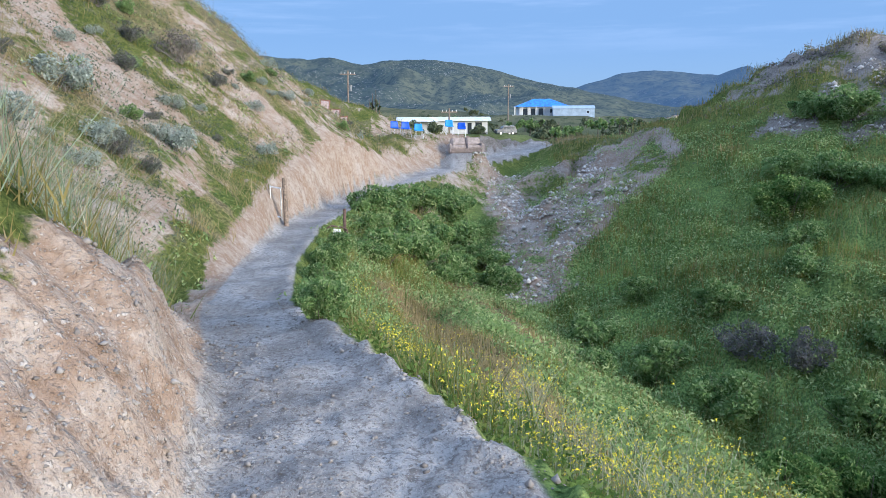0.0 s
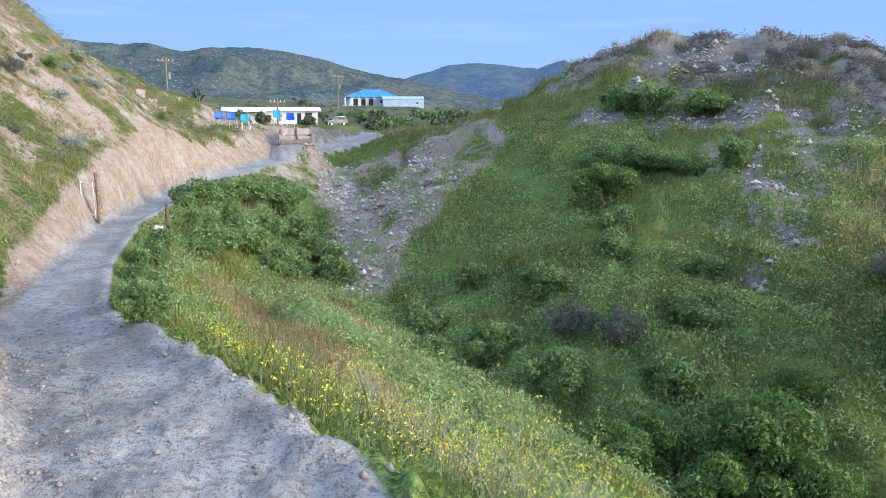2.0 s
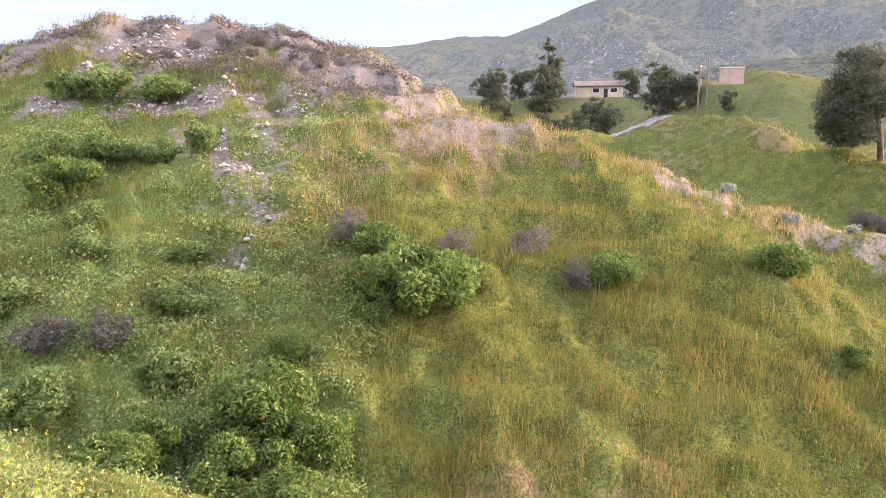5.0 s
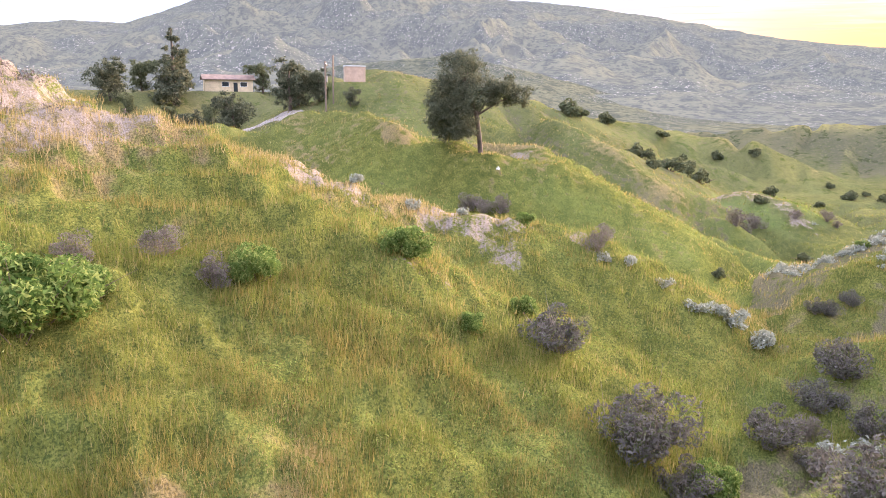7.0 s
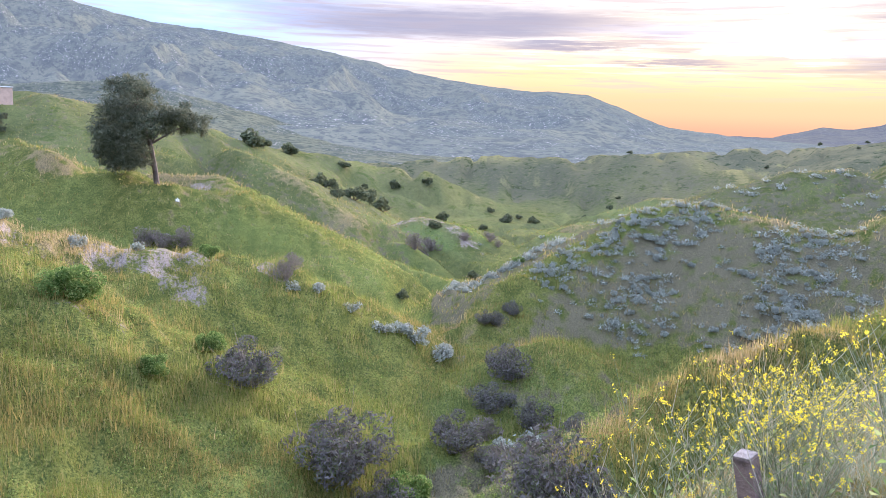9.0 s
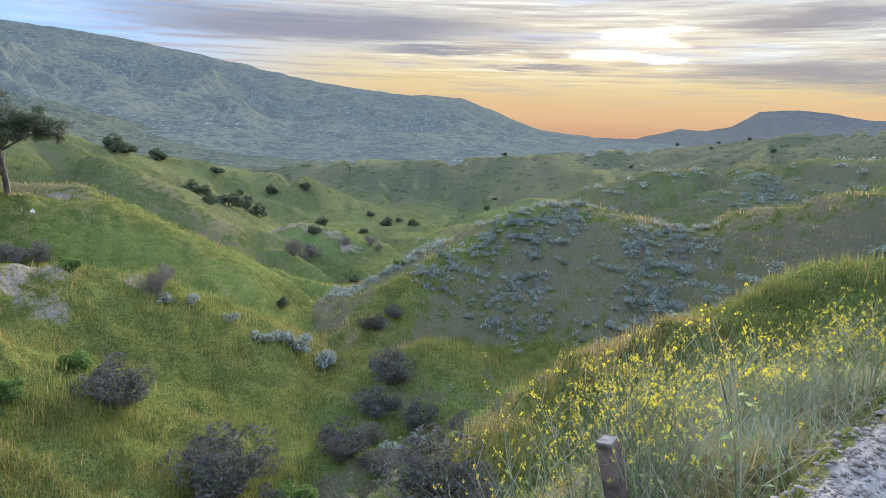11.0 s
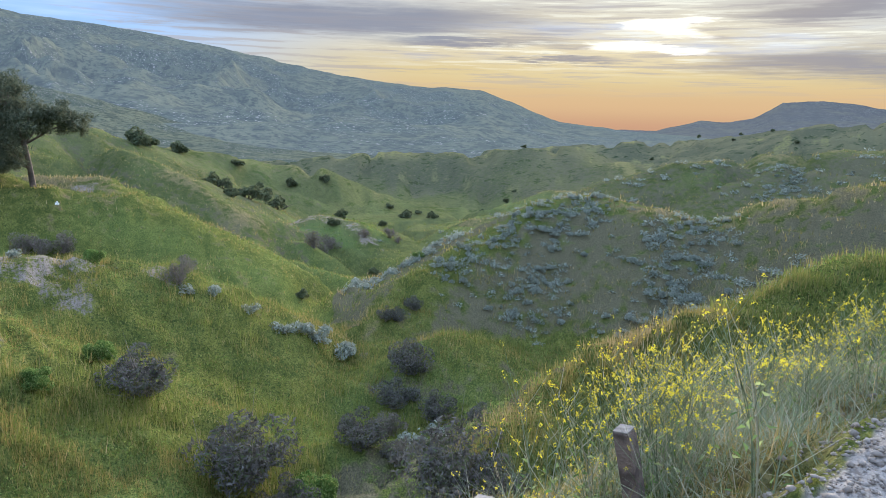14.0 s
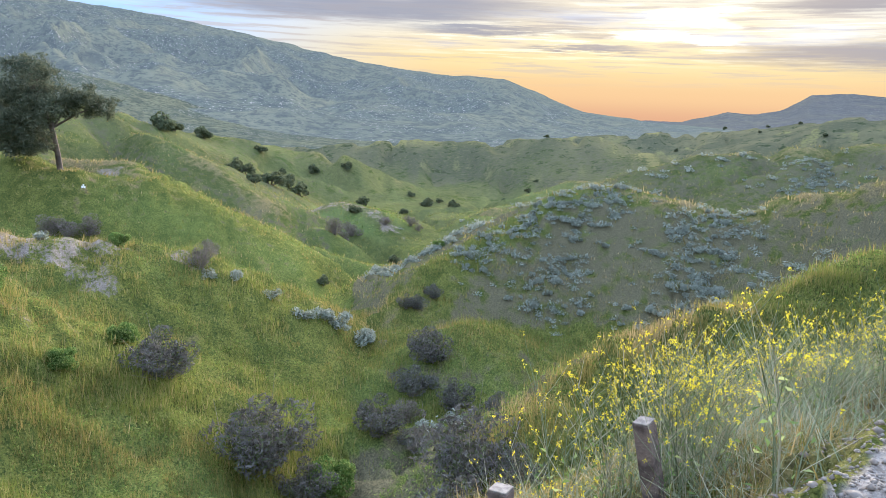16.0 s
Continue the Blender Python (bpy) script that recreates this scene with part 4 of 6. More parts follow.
def build_grass():
    g = rng(11)
    kinds = {"green": [], "yellow": [], "straw": []}

    def sow(n, sector, per, spread, height, width, lean, power=1.0, bare=0.55):
        x, y = scatter(g, n, *sector, power)
        soil, path, dry, lush, grey, pale, far = cover(x, y, None, None)
        pick = soil + 0.45 * fbm(x * 0.9, y * 0.9, 3, 401)
        e, side = trail_share(x, y)
        keep = (pick < bare) & (e > 0.24 + 0.25 * g.random(n)) & (g.random(n) > np.where(np.hypot(x, y) < 32, 2.0, 1.15) * (grey - 0.2))
        x, y, dry, lush, grey = (v[keep] for v in (x, y, dry, lush, grey))
        want = dry + 0.5 * fbm(x * 0.35, y * 0.35, 3, 411) + 0.12 * g.normal(size=len(x)) + 0.25 * grey
        which = np.where(want > 0.52, 2, np.where(want > 0.17, 1, 0))
        for i, kind in enumerate(("green", "yellow", "straw")):
            m = which == i
            if m.any():
                kinds[kind].append(tufts(g, x[m], y[m], per, spread, height, width, lean))

    sow(62000, (30, 146, 8, 24), 6, 0.17, 0.27, 0.015, 0.40)
    sow(16000, (-6, 30, 8, 24), 6, 0.17, 0.22, 0.016, 0.45)
    sow(60000, (8, 146, 20, 46), 5, 0.24, 0.31, 0.026, 0.40)
    sow(44000, (45, 146, 44, 130), 3, 0.45, 0.24, 0.080, 0.50)
    sow(16000, (-36, 0, 3, 50), 7, 0.14, 0.27, 0.014, 0.8, bare=0.55)
    sow(7000, (-30, 150, 1.4, 9), 9, 0.10, 0.18, 0.009, 0.9, bare=0.5)
    for kind, mat, label in (("green", M_GRASS, "short green spring grass covering the slopes"), ("yellow", M_YELLOW, "yellowing wild grass on the slopes"), ("straw", M_STRAW, "dry straw-coloured grass in tufts")):
        v, f = joined(kinds[kind])
        ob = mesh_object(kind + "_grass", v, f, mat, smooth=False)
        tagged(ob, label, "grass", kind="stuff")


def build_weeds():
    """Leafy weeds in the ravine, below the trail and among the grass."""
    g = rng(23)
    parts, herbs = [], []

    def sow(n, sector, per, size, mound, test, into=parts):
        x, y = scatter(g, n, *sector)
        c = cover(x, y, None, None)
        e, side = trail_share(x, y)
        keep = test(x, y, c) & (e > 0.25)
        x, y = x[keep], y[keep]
        z = land(x, y)
        n = len(x)
        s = np.repeat(g.uniform(0.5, 1.3, n), per)
        d = g.normal(size=(n * per, 3)) * np.array([mound, mound, mound * 0.55])
        d[:, 2] = np.abs(d[:, 2])
        at = np.stack([x, y, z], -1).repeat(per, 0) + d * s[:, None]
        into.append(leaves(g, at, size * g.uniform(0.6, 1.4, n * per), 0.8))

    clump = lambda x, y, f, q: fbm(x * f, y * f, 3, 421) > q
    sow(40000, (-4, 50, 7, 38), 8, 0.066, 0.20, lambda x, y, c: (c[3] > 0.28) & (c[0] < 0.5) & (c[2] < 0.6) & clump(x, y, 0.5, -0.16))
    sow(17000, (40, 146, 9, 42), 7, 0.052, 0.17, lambda x, y, c: (c[0] < 0.4) & clump(x, y, 0.3, 0.02), herbs)
    sow(9000, (-14, 62, 2.4, 9.5), 10, 0.034, 0.10, lambda x, y, c: (c[0] < 0.5) & (c[2] < 0.55) & (trail_share(x, y)[1] < 0), herbs)
    sow(6000, (-10, 20, 9, 24), 10, 0.048, 0.15, lambda x, y, c: (c[0] < 0.5) & (c[2] < 0.55) & (trail_share(x, y)[1] < 0))
    sow(4500, (2, 22, 23, 40), 9, 0.06, 0.22, lambda x, y, c: (c[0] > 0.3) & clump(x, y, 0.9, 0.05))
    sow(2000, (-32, -4, 7, 44), 8, 0.055, 0.18, lambda x, y, c: (c[0] < 0.6) & clump(x, y, 0.5, 0.05))
    sow(5000, (90, 124, 44, 120), 5, 0.20, 0.40, lambda x, y, c: (c[3] > 0.35) & clump(x, y, 0.15, 0.0), herbs)
    # dry scrub over the crumbling hill top
    t = g.uniform(0, 1, 6500)
    x, y = 18.0 + 6.5 * t + g.normal(0, 2.2, 6500), 36 - 14 * t + g.normal(0, 2.2, 6500)
    ok = fbm(x * 0.6, y * 0.6, 4, 451) > -0.1
    x, y = x[ok], y[ok]
    at = np.stack([x, y, land(x, y)], -1).repeat(9, 0) + np.abs(g.normal(size=(9 * len(x), 3))) * np.array([0.16, 0.16, 0.12])
    tagged(mesh_object("hilltop_scrub", *leaves(g, at, 0.075 * g.uniform(0.6, 1.4, len(at)), 0.6), M_HEATH, smooth=False), "sparse purplish-grey dry scrub on the hill top", "brush", kind="stuff")
    # low olive scrub over the hill above the trail
    x, y = scatter(g, 5200, -34, -3, 6, 46, 0.6)
    e, side = trail_share(x, y)
    ok = (side > 0) & (e > 1.0) & (fbm(x * 0.45, y * 0.45, 4, 461) > -0.06)
    x, y = x[ok], y[ok]
    at = np.stack([x, y, land(x, y)], -1).repeat(10, 0) + np.abs(g.normal(size=(10 * len(x), 3))) * np.array([0.17, 0.17, 0.15])
    tagged(mesh_object("hillside_scrub", *leaves(g, at, 0.042 * g.uniform(0.6, 1.4, len(at)), 0.6), M_PINE, smooth=False), "low olive-brown scrub over the hill above the trail", "brush", kind="stuff")
    tagged(mesh_object("slope_weeds", *joined(herbs), M_HERB, smooth=False), "yellow-green leafy weeds among the slope grass", "weeds", kind="stuff")
    v, f = joined(parts)
    tagged(mesh_object("ravine_weeds", v, f, M_WEED, smooth=False), "dense leafy green weeds filling the ravine", "weeds", kind="stuff")


def thing(name, label, category, group=""):
    return tagged(new(name), label, category, group)


def shrub(name, label, category, seed, lobes, count, leaf, mat, twigs, twig_mat, flat=0.75, group="", stem=0.018, long=1.6):
    """A shrub one metre wide: branches from the root and a crown of many leaves with gaps."""
    g = rng(seed)
    root = thing(name, label, category, group)
    a = g.uniform(0, 2 * np.pi, lobes)
    rad = 0.36 * np.sqrt(g.uniform(0, 1, lobes))
    mid = np.stack([rad * np.cos(a), rad * np.sin(a), flat * (0.14 + 0.56 * g.random(lobes) * (1 - 1.3 * rad))], -1)
    size = g.uniform(0.10, 0.20, lobes)
    pick = g.integers(0, lobes, count)
    d = unit(g.normal(size=(count, 3))) * (g.uniform(0.45, 1.0, count) ** 0.4)[:, None]
    at = mid[pick] + d * size[pick][:, None] * np.array([1, 1, 0.85])
    at[:, 2] = np.maximum(at[:, 2], 0.02)
    v, f = leaves(g, at, leaf * g.uniform(0.6, 1.4, count), 0.5, long)
    tagged(mesh_object("foliage", v, f, mat, root, smooth=False), kind="stuff")
    stems = []
    for i in range(twigs):
        end = mid[i % lobes] + g.normal(0, 0.12, 3) + np.array([0, 0, 0.06])
        end[2] = max(end[2], 0.1)
        start = np.array([*g.normal(0, 0.03, 2), -0.05])
        bow = (start + end) / 2 + np.array([*g.normal(0, 0.06, 2), 0.02])
        stems.append(tube([start, bow, end], [stem, stem * 0.7, stem * 0.25], 4))
    v, f = joined(stems)
    tagged(mesh_object("branchwork", v, f, twig_mat, root), kind="stuff")
    return root


def set_down(ob, x, y, size, turn=0.0, tall=1.0, sink=0.03, first=False):
    """Puts a thing, or a copy of it, on the ground at a place of the plan."""
    z = float(land(np.array([x]), np.array([y]))[0]) - sink * size
    m = pose(x, y, z, 0, 0, turn) @ Matrix.Diagonal((size, size, size * tall, 1))
    if first:
        ob.matrix_basis = m
        return ob
    return copy_thing(ob, m)


def plant_all(kind, spots, seed):
    """Copies of the shrubs of one kind at places (x, y, width); the first of each stand at the first places."""
    g = rng(seed)
    spots = [(x, y, w, g.uniform(0, 360), g.uniform(0.85, 1.1)) for x, y, w in spots]
    for i in reversed(range(len(spots))):
        x, y, w, turn, tall = spots[i]
        set_down(kind[i % len(kind)], x, y, w, turn, tall, first=i < len(kind))


build_grass()
build_weeds()

def far_bushes():
    g = rng(391)
    spots = []
    for _ in range(56):
        x, y = (float(v[0]) for v in scatter(g, 1, 96, 142, 105, 320, 0.5))
        spots.append((x, y, g.uniform(1.0, 2.3)))
    return spots


def hillside_brush():
    """Low dry and grey-green bushes over the hill above the trail."""
    g = rng(393)
    spots = []
    while len(spots) < 90:
        x, y = (float(v[0]) for v in scatter(g, 1, -34, -6, 9, 44, 0.4))
        e, side = (float(v[0]) for v in trail_share(np.array([x]), np.array([y])))
        if side > 0 and e > 1.6:
            spots.append((x, y, g.uniform(0.4, 1.0)))
    return spots


GREEN = [shrub("green_shrub", "bushy bright green shrub with dense leaves", "shrub", 40 + i, 18, 7000, 0.031, M_BRIGHT, 12, M_BARK, 0.9, stem=0.006) for i in range(2)]
LEAFY = [shrub("leafy_shrub", "dark green leafy shrub growing below the trail", "shrub", 50 + i, 16, 3600, 0.042, M_LEAF, 9, M_BARK, 0.8, stem=0.006) for i in range(2)]
BRUSH = [shrub("grey_brush", "dense grey-brown dry brush on the slope", "brush", 60 + i, 18, 4200, 0.025, M_BRUSH, 50, M_TWIG, 0.85, stem=0.004, long=2.0) for i in range(2)]
BARE = [shrub("bare_shrub", "leafless purplish-grey twiggy shrub", "shrub", 70 + i, 12, 2000, 0.024, M_HEATH, 70, M_TWIG, 0.95, stem=0.005, long=2.4) for i in range(2)]
SAGE = [shrub("sage_bush", "low silvery grey-green sage bush", "bush", 80 + i, 12, 520, 0.075, M_SAGE, 4, M_TWIG, 0.65, group="sage bushes on the hills", stem=0.01) for i in range(3)]
NEAR_SAGE = [shrub("sage_bush", "low silvery grey-green sage bush on the bank", "bush", 84 + i, 14, 1900, 0.034, M_SAGE, 8, M_TWIG, 0.6, group="sage bushes above the trail", stem=0.008) for i in range(2)]
DARK = [shrub("dark_bush", "dark evergreen bush on a far hillside", "bush", 90 + i, 14, 900, 0.085, M_DARKLEAF, 6, M_BARK, 0.75) for i in range(2)]
plant_all(GREEN, [(60.9, 4.1, 1.9), (85.9, -20.7, 2.3), (70, -19.5, 1.7), (73, -20.5, 1.3), (49.3, -17.4, 1.2), (26.0, 6.0, 2.1), (21.0, 9.5, 2.0), (14.6, 12.4, 3.6), (16.3, 12.3, 2.4), (15.4, 14.4, 2.0), (11.6, 13.7, 1.4), (35.4, 2.5, 1.2), (9.6, 12.4, 2.8), (8.3, 11.4, 2.2), (20.6, -4.2, 2.0), (11.5, 24.3, 2.6), (10.0, 11.0, 2.0), (7.6, 13.0, 2.0), (8.2, 10.0, 1.8), (6.2, 12.6, 1.8), (27, 1.8, 1.3), (23.6, 3.2, 1.2)], 1)
plant_all(LEAFY, [(-1.9, 19.3, 1.3), (-2.2, 22, 1.6), (-2.4, 24.5, 1.9), (-1.8, 27.2, 2.2), (-0.9, 29.4, 2.3), (0.4, 31.5, 2.5), (0.9, 29.5, 2.4), (-0.3, 26.5, 2.4), (-1.0, 23.5, 2.2), (0.6, 26.6, 2.2), (-1.6, 20.5, 2.0), (-1.2, 7.0, 0.7), (-1.45, 8.6, 0.8), (-1.75, 10.2, 0.8), (-2.05, 12.4, 0.9), (-2.3, 14.6, 0.9), (-2.5, 17.0, 1.0), (7.8, 20.4, 1.8), (3.6, 17.2, 1.6), (6.0, 22.4, 1.6), (10.2, 20.6, 1.7), (5.6, 18.5, 2.2), (6.6, 16.4, 2.0), (4.2, 20.5, 2.0), (1.6, 27.8, 2.2), (1.9, 25.4, 2.0), (0.2, 24.2, 2.0), (-1.4, 25.6, 1.8), (0.0, 32.8, 1.8)] + [(16.0, 29.3, 2.6), (17.3, 27.4, 2.4), (14.9, 30.4, 2.2), (13.6, 25.4, 2.2), (14.8, 24.2, 2.0), (12.2, 26.4, 2.0), (15.6, 22.8, 1.6), (11.0, 22.2, 1.6), (9.0, 15.0, 1.8), (10.6, 16.8, 1.8), (12.0, 18.6, 1.4)] + hillside_brush()[30:46], 2)
plant_all(BRUSH, [(25.1, 0.5, 2.9), (21.5, -2.3, 3.6), (24.8, -6.8, 2.4), (23.7, -7.9, 1.6), (28.5, -9.2, 2.2), (30.0, -10.4, 2.6), (27.0, -10.4, 2.0), (14.6, -6.0, 2.6), (20.4, -3.4, 2.0), (12.4, -5.2, 2.2), (13.2, -6.6, 1.6), (37.7, -12.2, 1.4), (37.5, -11.5, 1.2), (39.0, -13.6, 1.3), (25.5, -11.8, 1.7), (7.6, 17.9, 1.7), (8.6, 16.9, 1.5)] + hillside_brush()[:30], 3)
plant_all(BARE, [(62.3, 9.3, 2.6), (62.6, 8.0, 2.9), (62.4, 6.5, 2.6), (62.5, -2.2, 2.3), (91.2, -18.2, 3.4), (95.7, -21.4, 3.2), (93.5, -19.6, 2.8), (98.9, -30.5, 2.4), (98.1, -31.5, 1.5), (97.0, -26.3, 2.0), (20.0, 10.4, 1.5), (20.0, 12.1, 1.7), (17.6, 13.2, 1.6), (35.6, -1.0, 1.6), (15.4, 15.4, 1.8), (-8.4, 24.3, 1.6), (26.6, -8.4, 1.7), (20.6, 30.2, 0.9), (22.4, 27.8, 1.0), (23.2, 25.6, 0.9), (19.4, 30.4, 0.8), (21.4, 27.0, 0.9), (22.8, 24.2, 0.8), (21.6, 29.4, 0.8)], 4)
plant_all(DARK, [(129.3, 2.4, 4.6), (131.5, 0.6, 3.6), (145.3, -4.0, 4.0), (148.3, -14.8, 3.2), (149.3, -25.2, 2.9), (149.6, -32.2, 3.4), (118.7, -8.0, 3.6), (120, -9.6, 3.2), (121.4, -18.2, 4.0), (133.7, -18.1, 4.0), (126, -17, 3.4), (115.6, -13.1, 4.6), (106.6, -9.8, 2.5),
                 (101.6, -23.1, 2.2), (84.1, -24.1, 2.0), (81.3, -22.1, 1.4), (132.5, -44.1, 3.2), (136.8, -47.9, 1.7), (128.7, -47.9, 2.6), (144.5, -44.4, 2.3), (64.3, -11.9, 1.5), (25.0, -17.8, 2.4), (83, 2, 3.0), (60, 22, 2.6), (90, -33, 2.0), (104, -42, 2.6), (-5.5, 140, 4.6), (-1.5, 142, 4.4), (6.8, 142, 3.6), (-8.5, 139, 4.0), (20, 150, 4.5), (25, 160, 5.0), (30, 175, 5.0)] + far_bushes(), 5)


def sage_spots():
    g = rng(97)
    spots = [(34.2, -5.5, 1.4), (34.6, -7.2, 1.7), (34.3, -8.6, 1.7), (35.0, -4.1, 1.1), (35.2, -1.3, 1.1), (35.4, -2.6, 1.0), (34.6, -6.4, 1.3), (33.2, 7.4, 1.0), (31.8, 9.6, 1.0), (34.5, 5.4, 0.9),
             (-6.0, 16.8, 1.3), (-6.6, 14.4, 1.2), (-7.9, 15.7, 1.6), (-7.2, 12.0, 1.3), (-4.6, 8.8, 1.1), (-9.4, 19.0, 0.9), (-7.4, 20.6, 0.9), (-6.6, 26.2, 0.9), (-10.6, 16.5, 1.0), (-5.4, 23.0, 0.8), (-6.2, 29.8, 1.0), (-7.6, 33.0, 1.0)]
    n = 36000
    x, y = scatter(g, n, 101, 146, 22, 120, 0.6)
    c = cover(x, y)
    want = c[4] + 0.8 * fbm(x * 0.20, y * 0.20, 3, 431)
    streak = np.minimum.reduce([along([(44.0, -26.0, 0), (42.4, -23.7, 0), (40.5, -21.6, 0), (38.9, -20.6, 0)], x, y)[0], along([(39.6, -33.8, 0), (38.2, -31.5, 0), (36.0, -28.9, 0), (33.8, -25.6, 0)], x, y)[0], along([(44.8, -29.1, 0), (45.2, -26.7, 0), (44.3, -21.9, 0), (42.5, -18.0, 0)], x, y)[0] * 1.2, along([(73.3, -77.1, 0), (70.3, -73.3, 0), (67.5, -68.9, 0)], x, y)[0]])
    want = want + 0.5 * np.exp(-(streak / 2.2) ** 2)
    line = [(a, b, float(g.uniform(0.4, 0.8))) for a, b, d in zip(x, y, streak) if abs(g.normal(0, 1.5)) > d]
    near = [(a, b, float(g.uniform(0.45, 1.0))) for a, b, w, d in zip(x, y, want, streak) if w > 0.95 and d > 1.5 and math.hypot(a, b) < 64]
    past = [(a, b, float(g.uniform(0.8, 1.6))) for a, b, w in zip(x, y, want) if w > 0.45 and math.hypot(a, b) >= 64]
    return spots + line[:190] + near[:60], line[190:1500] + near[60:420] + past[:260]


def sage_scrub(spots):
    g = rng(99)
    x, y, w = (np.array(v) for v in zip(*spots))
    d = g.normal(size=(len(x), 56, 3)) * np.array([0.22, 0.22, 0.16])
    d[..., 2] = np.abs(d[..., 2])
    at = (np.stack([x, y, land(x, y)], -1)[:, None] + d * w[:, None, None]).reshape(-1, 3)
    tagged(mesh_object("sage_scrub", *leaves(g, at, 0.14 * np.repeat(w, 56) * g.uniform(0.6, 1.4, len(at)), 0.5), M_SAGE, smooth=False), "silvery sage scrub scattered over the hills", "bush", kind="stuff")


single, scattered = sage_spots()
plant_all(SAGE, single[:10] + single[22:], 6)
plant_all(NEAR_SAGE, single[10:22] + hillside_brush()[60:], 7)
sage_scrub(scattered)
# ---- the made things ----
def part(name, bm, mat, parent, label="", smooth=False):
    me = bpy.data.meshes.new(name)
    bm.to_mesh(me)
    bm.free()
    me.materials.append(mat)
    if smooth:
        me.shade_smooth()
    ob = new(name, me)
    ob.parent = parent
    if label:
        tagged(ob, label)
    return ob


def box(size, at=(0, 0, 0), bevel=0.01, turn=None, segments=1):
    """A box with softened edges."""
    bm = bmesh.new()
    bmesh.ops.create_cube(bm, size=1.0, matrix=Matrix.Diagonal((*size, 1)))
    if bevel:
        bmesh.ops.bevel(bm, geom=bm.edges[:], offset=min(bevel, min(size) * 0.45), segments=segments, affect="EDGES")
    bmesh.ops.transform(bm, matrix=Matrix.Translation(at) @ (turn or Matrix()), verts=bm.verts[:])
    return bm


def rod(points, radius, sides=8):
    bm = bmesh.new()
    v, f = tube(points, [radius] * len(points), sides)
    vs = [bm.verts.new(p) for p in v]
    for q in f:
        bm.faces.new([vs[i] for i in q])
    n = len(points)
    bm.faces.new([vs[i] for i in range(sides)])
    bm.faces.new([vs[(n - 1) * sides + i] for i in reversed(range(sides))])
    bmesh.ops.recalc_face_normals(bm, faces=bm.faces[:])
    return bm


def solid(outline, depth, matrix=None):
    """An outline in x and z, drawn out along y."""
    bm = bmesh.new()
    a = [bm.verts.new((x, -depth / 2, z)) for x, z in outline]
    b = [bm.verts.new((x, depth / 2, z)) for x, z in outline]
    bm.faces.new(a)
    bm.faces.new(b[::-1])
    n = len(a)
    for i in range(n):
        bm.faces.new([a[(i + 1) % n], a[i], b[i], b[(i + 1) % n]])
    bmesh.ops.recalc_face_normals(bm, faces=bm.faces[:])
    if matrix:
        bmesh.ops.transform(bm, matrix=matrix, verts=bm.verts[:])
    return bm


def ground_at(x, y):
    return float(land(np.array([float(x)]), np.array([float(y)]))[0])


def stacking_chair(shell, legs, label):
    """A school chair: one curved plastic shell on four steel legs. It faces -y."""
    c = thing("plastic_chair", label, "chair", "plastic chairs by the sofa")
    side = [(-0.21, 0.44), (-0.19, 0.455), (-0.05, 0.445), (0.10, 0.435), (0.17, 0.45), (0.205, 0.52), (0.225, 0.64), (0.25, 0.76), (0.262, 0.81)]
    us = np.linspace(-1, 1, 9)
    top = []
    for i, (y, z) in enumerate(side):
        w = 0.23 - 0.03 * max(0, i - 5) * 0.4
        for u in us:
            top.append((u * w, y - (0.03 * u * u if i > 4 else 0), z + (0.025 * u * u if i <= 4 else 0)))
    top = np.array(top)
    under = top + np.array([0, 0.012, -0.012])
    f = grid_faces(len(side), len(us), False)
    n = len(top)
    rim = []
    rows, cols = len(side), len(us)
    loop = [j for j in range(cols)] + [i * cols + cols - 1 for i in range(1, rows)] + [(rows - 1) * cols + j for j in range(cols - 2, -1, -1)] + [i * cols for i in range(rows - 2, 0, -1)]
    for a, b in zip(loop, loop[1:] + loop[:1]):
        rim.append((a, b, b + n, a + n))
    mesh_object("shell", np.concatenate([top, under]), np.concatenate([f, f[:, ::-1] + n, np.array(rim)]), shell, c)
    for x in (-0.19, 0.19):
        part("front_leg", rod([(x * 0.9, -0.14, 0.43), (x * 1.12, -0.20, 0.0)], 0.012, 6), legs, c)
        part("back_leg", rod([(x * 0.9, 0.12, 0.43), (x * 1.12, 0.22, 0.0)], 0.012, 6), legs, c)
    part("crossbar", rod([(-0.17, -0.14, 0.425), (0.17, -0.14, 0.425)], 0.01, 6), legs, c)
    return c


def chairs():
    dark = stacking_chair(M_BLUE, M_CHROME, "dark blue plastic school chair on the dirt bench")
    pale = stacking_chair(M_SKYBLUE, M_WHITEMETAL, "light blue plastic chair with white legs on the dirt bench")
    for ob, x, y, turn, first in ((dark, -1.9, 39.6, 20, False), (dark, 1.1, 42.6, 0, False), (dark, -2.45, 39.5, 30, True), (pale, 0.4, 41.7, 10, False), (pale, -1.25, 39.9, 12, True)):
        m = pose(x, y, ground_at(x, y) - 0.01, 0, 0, turn)
        if first:
            ob.matrix_basis = m
        else:
            copy_thing(ob, m)


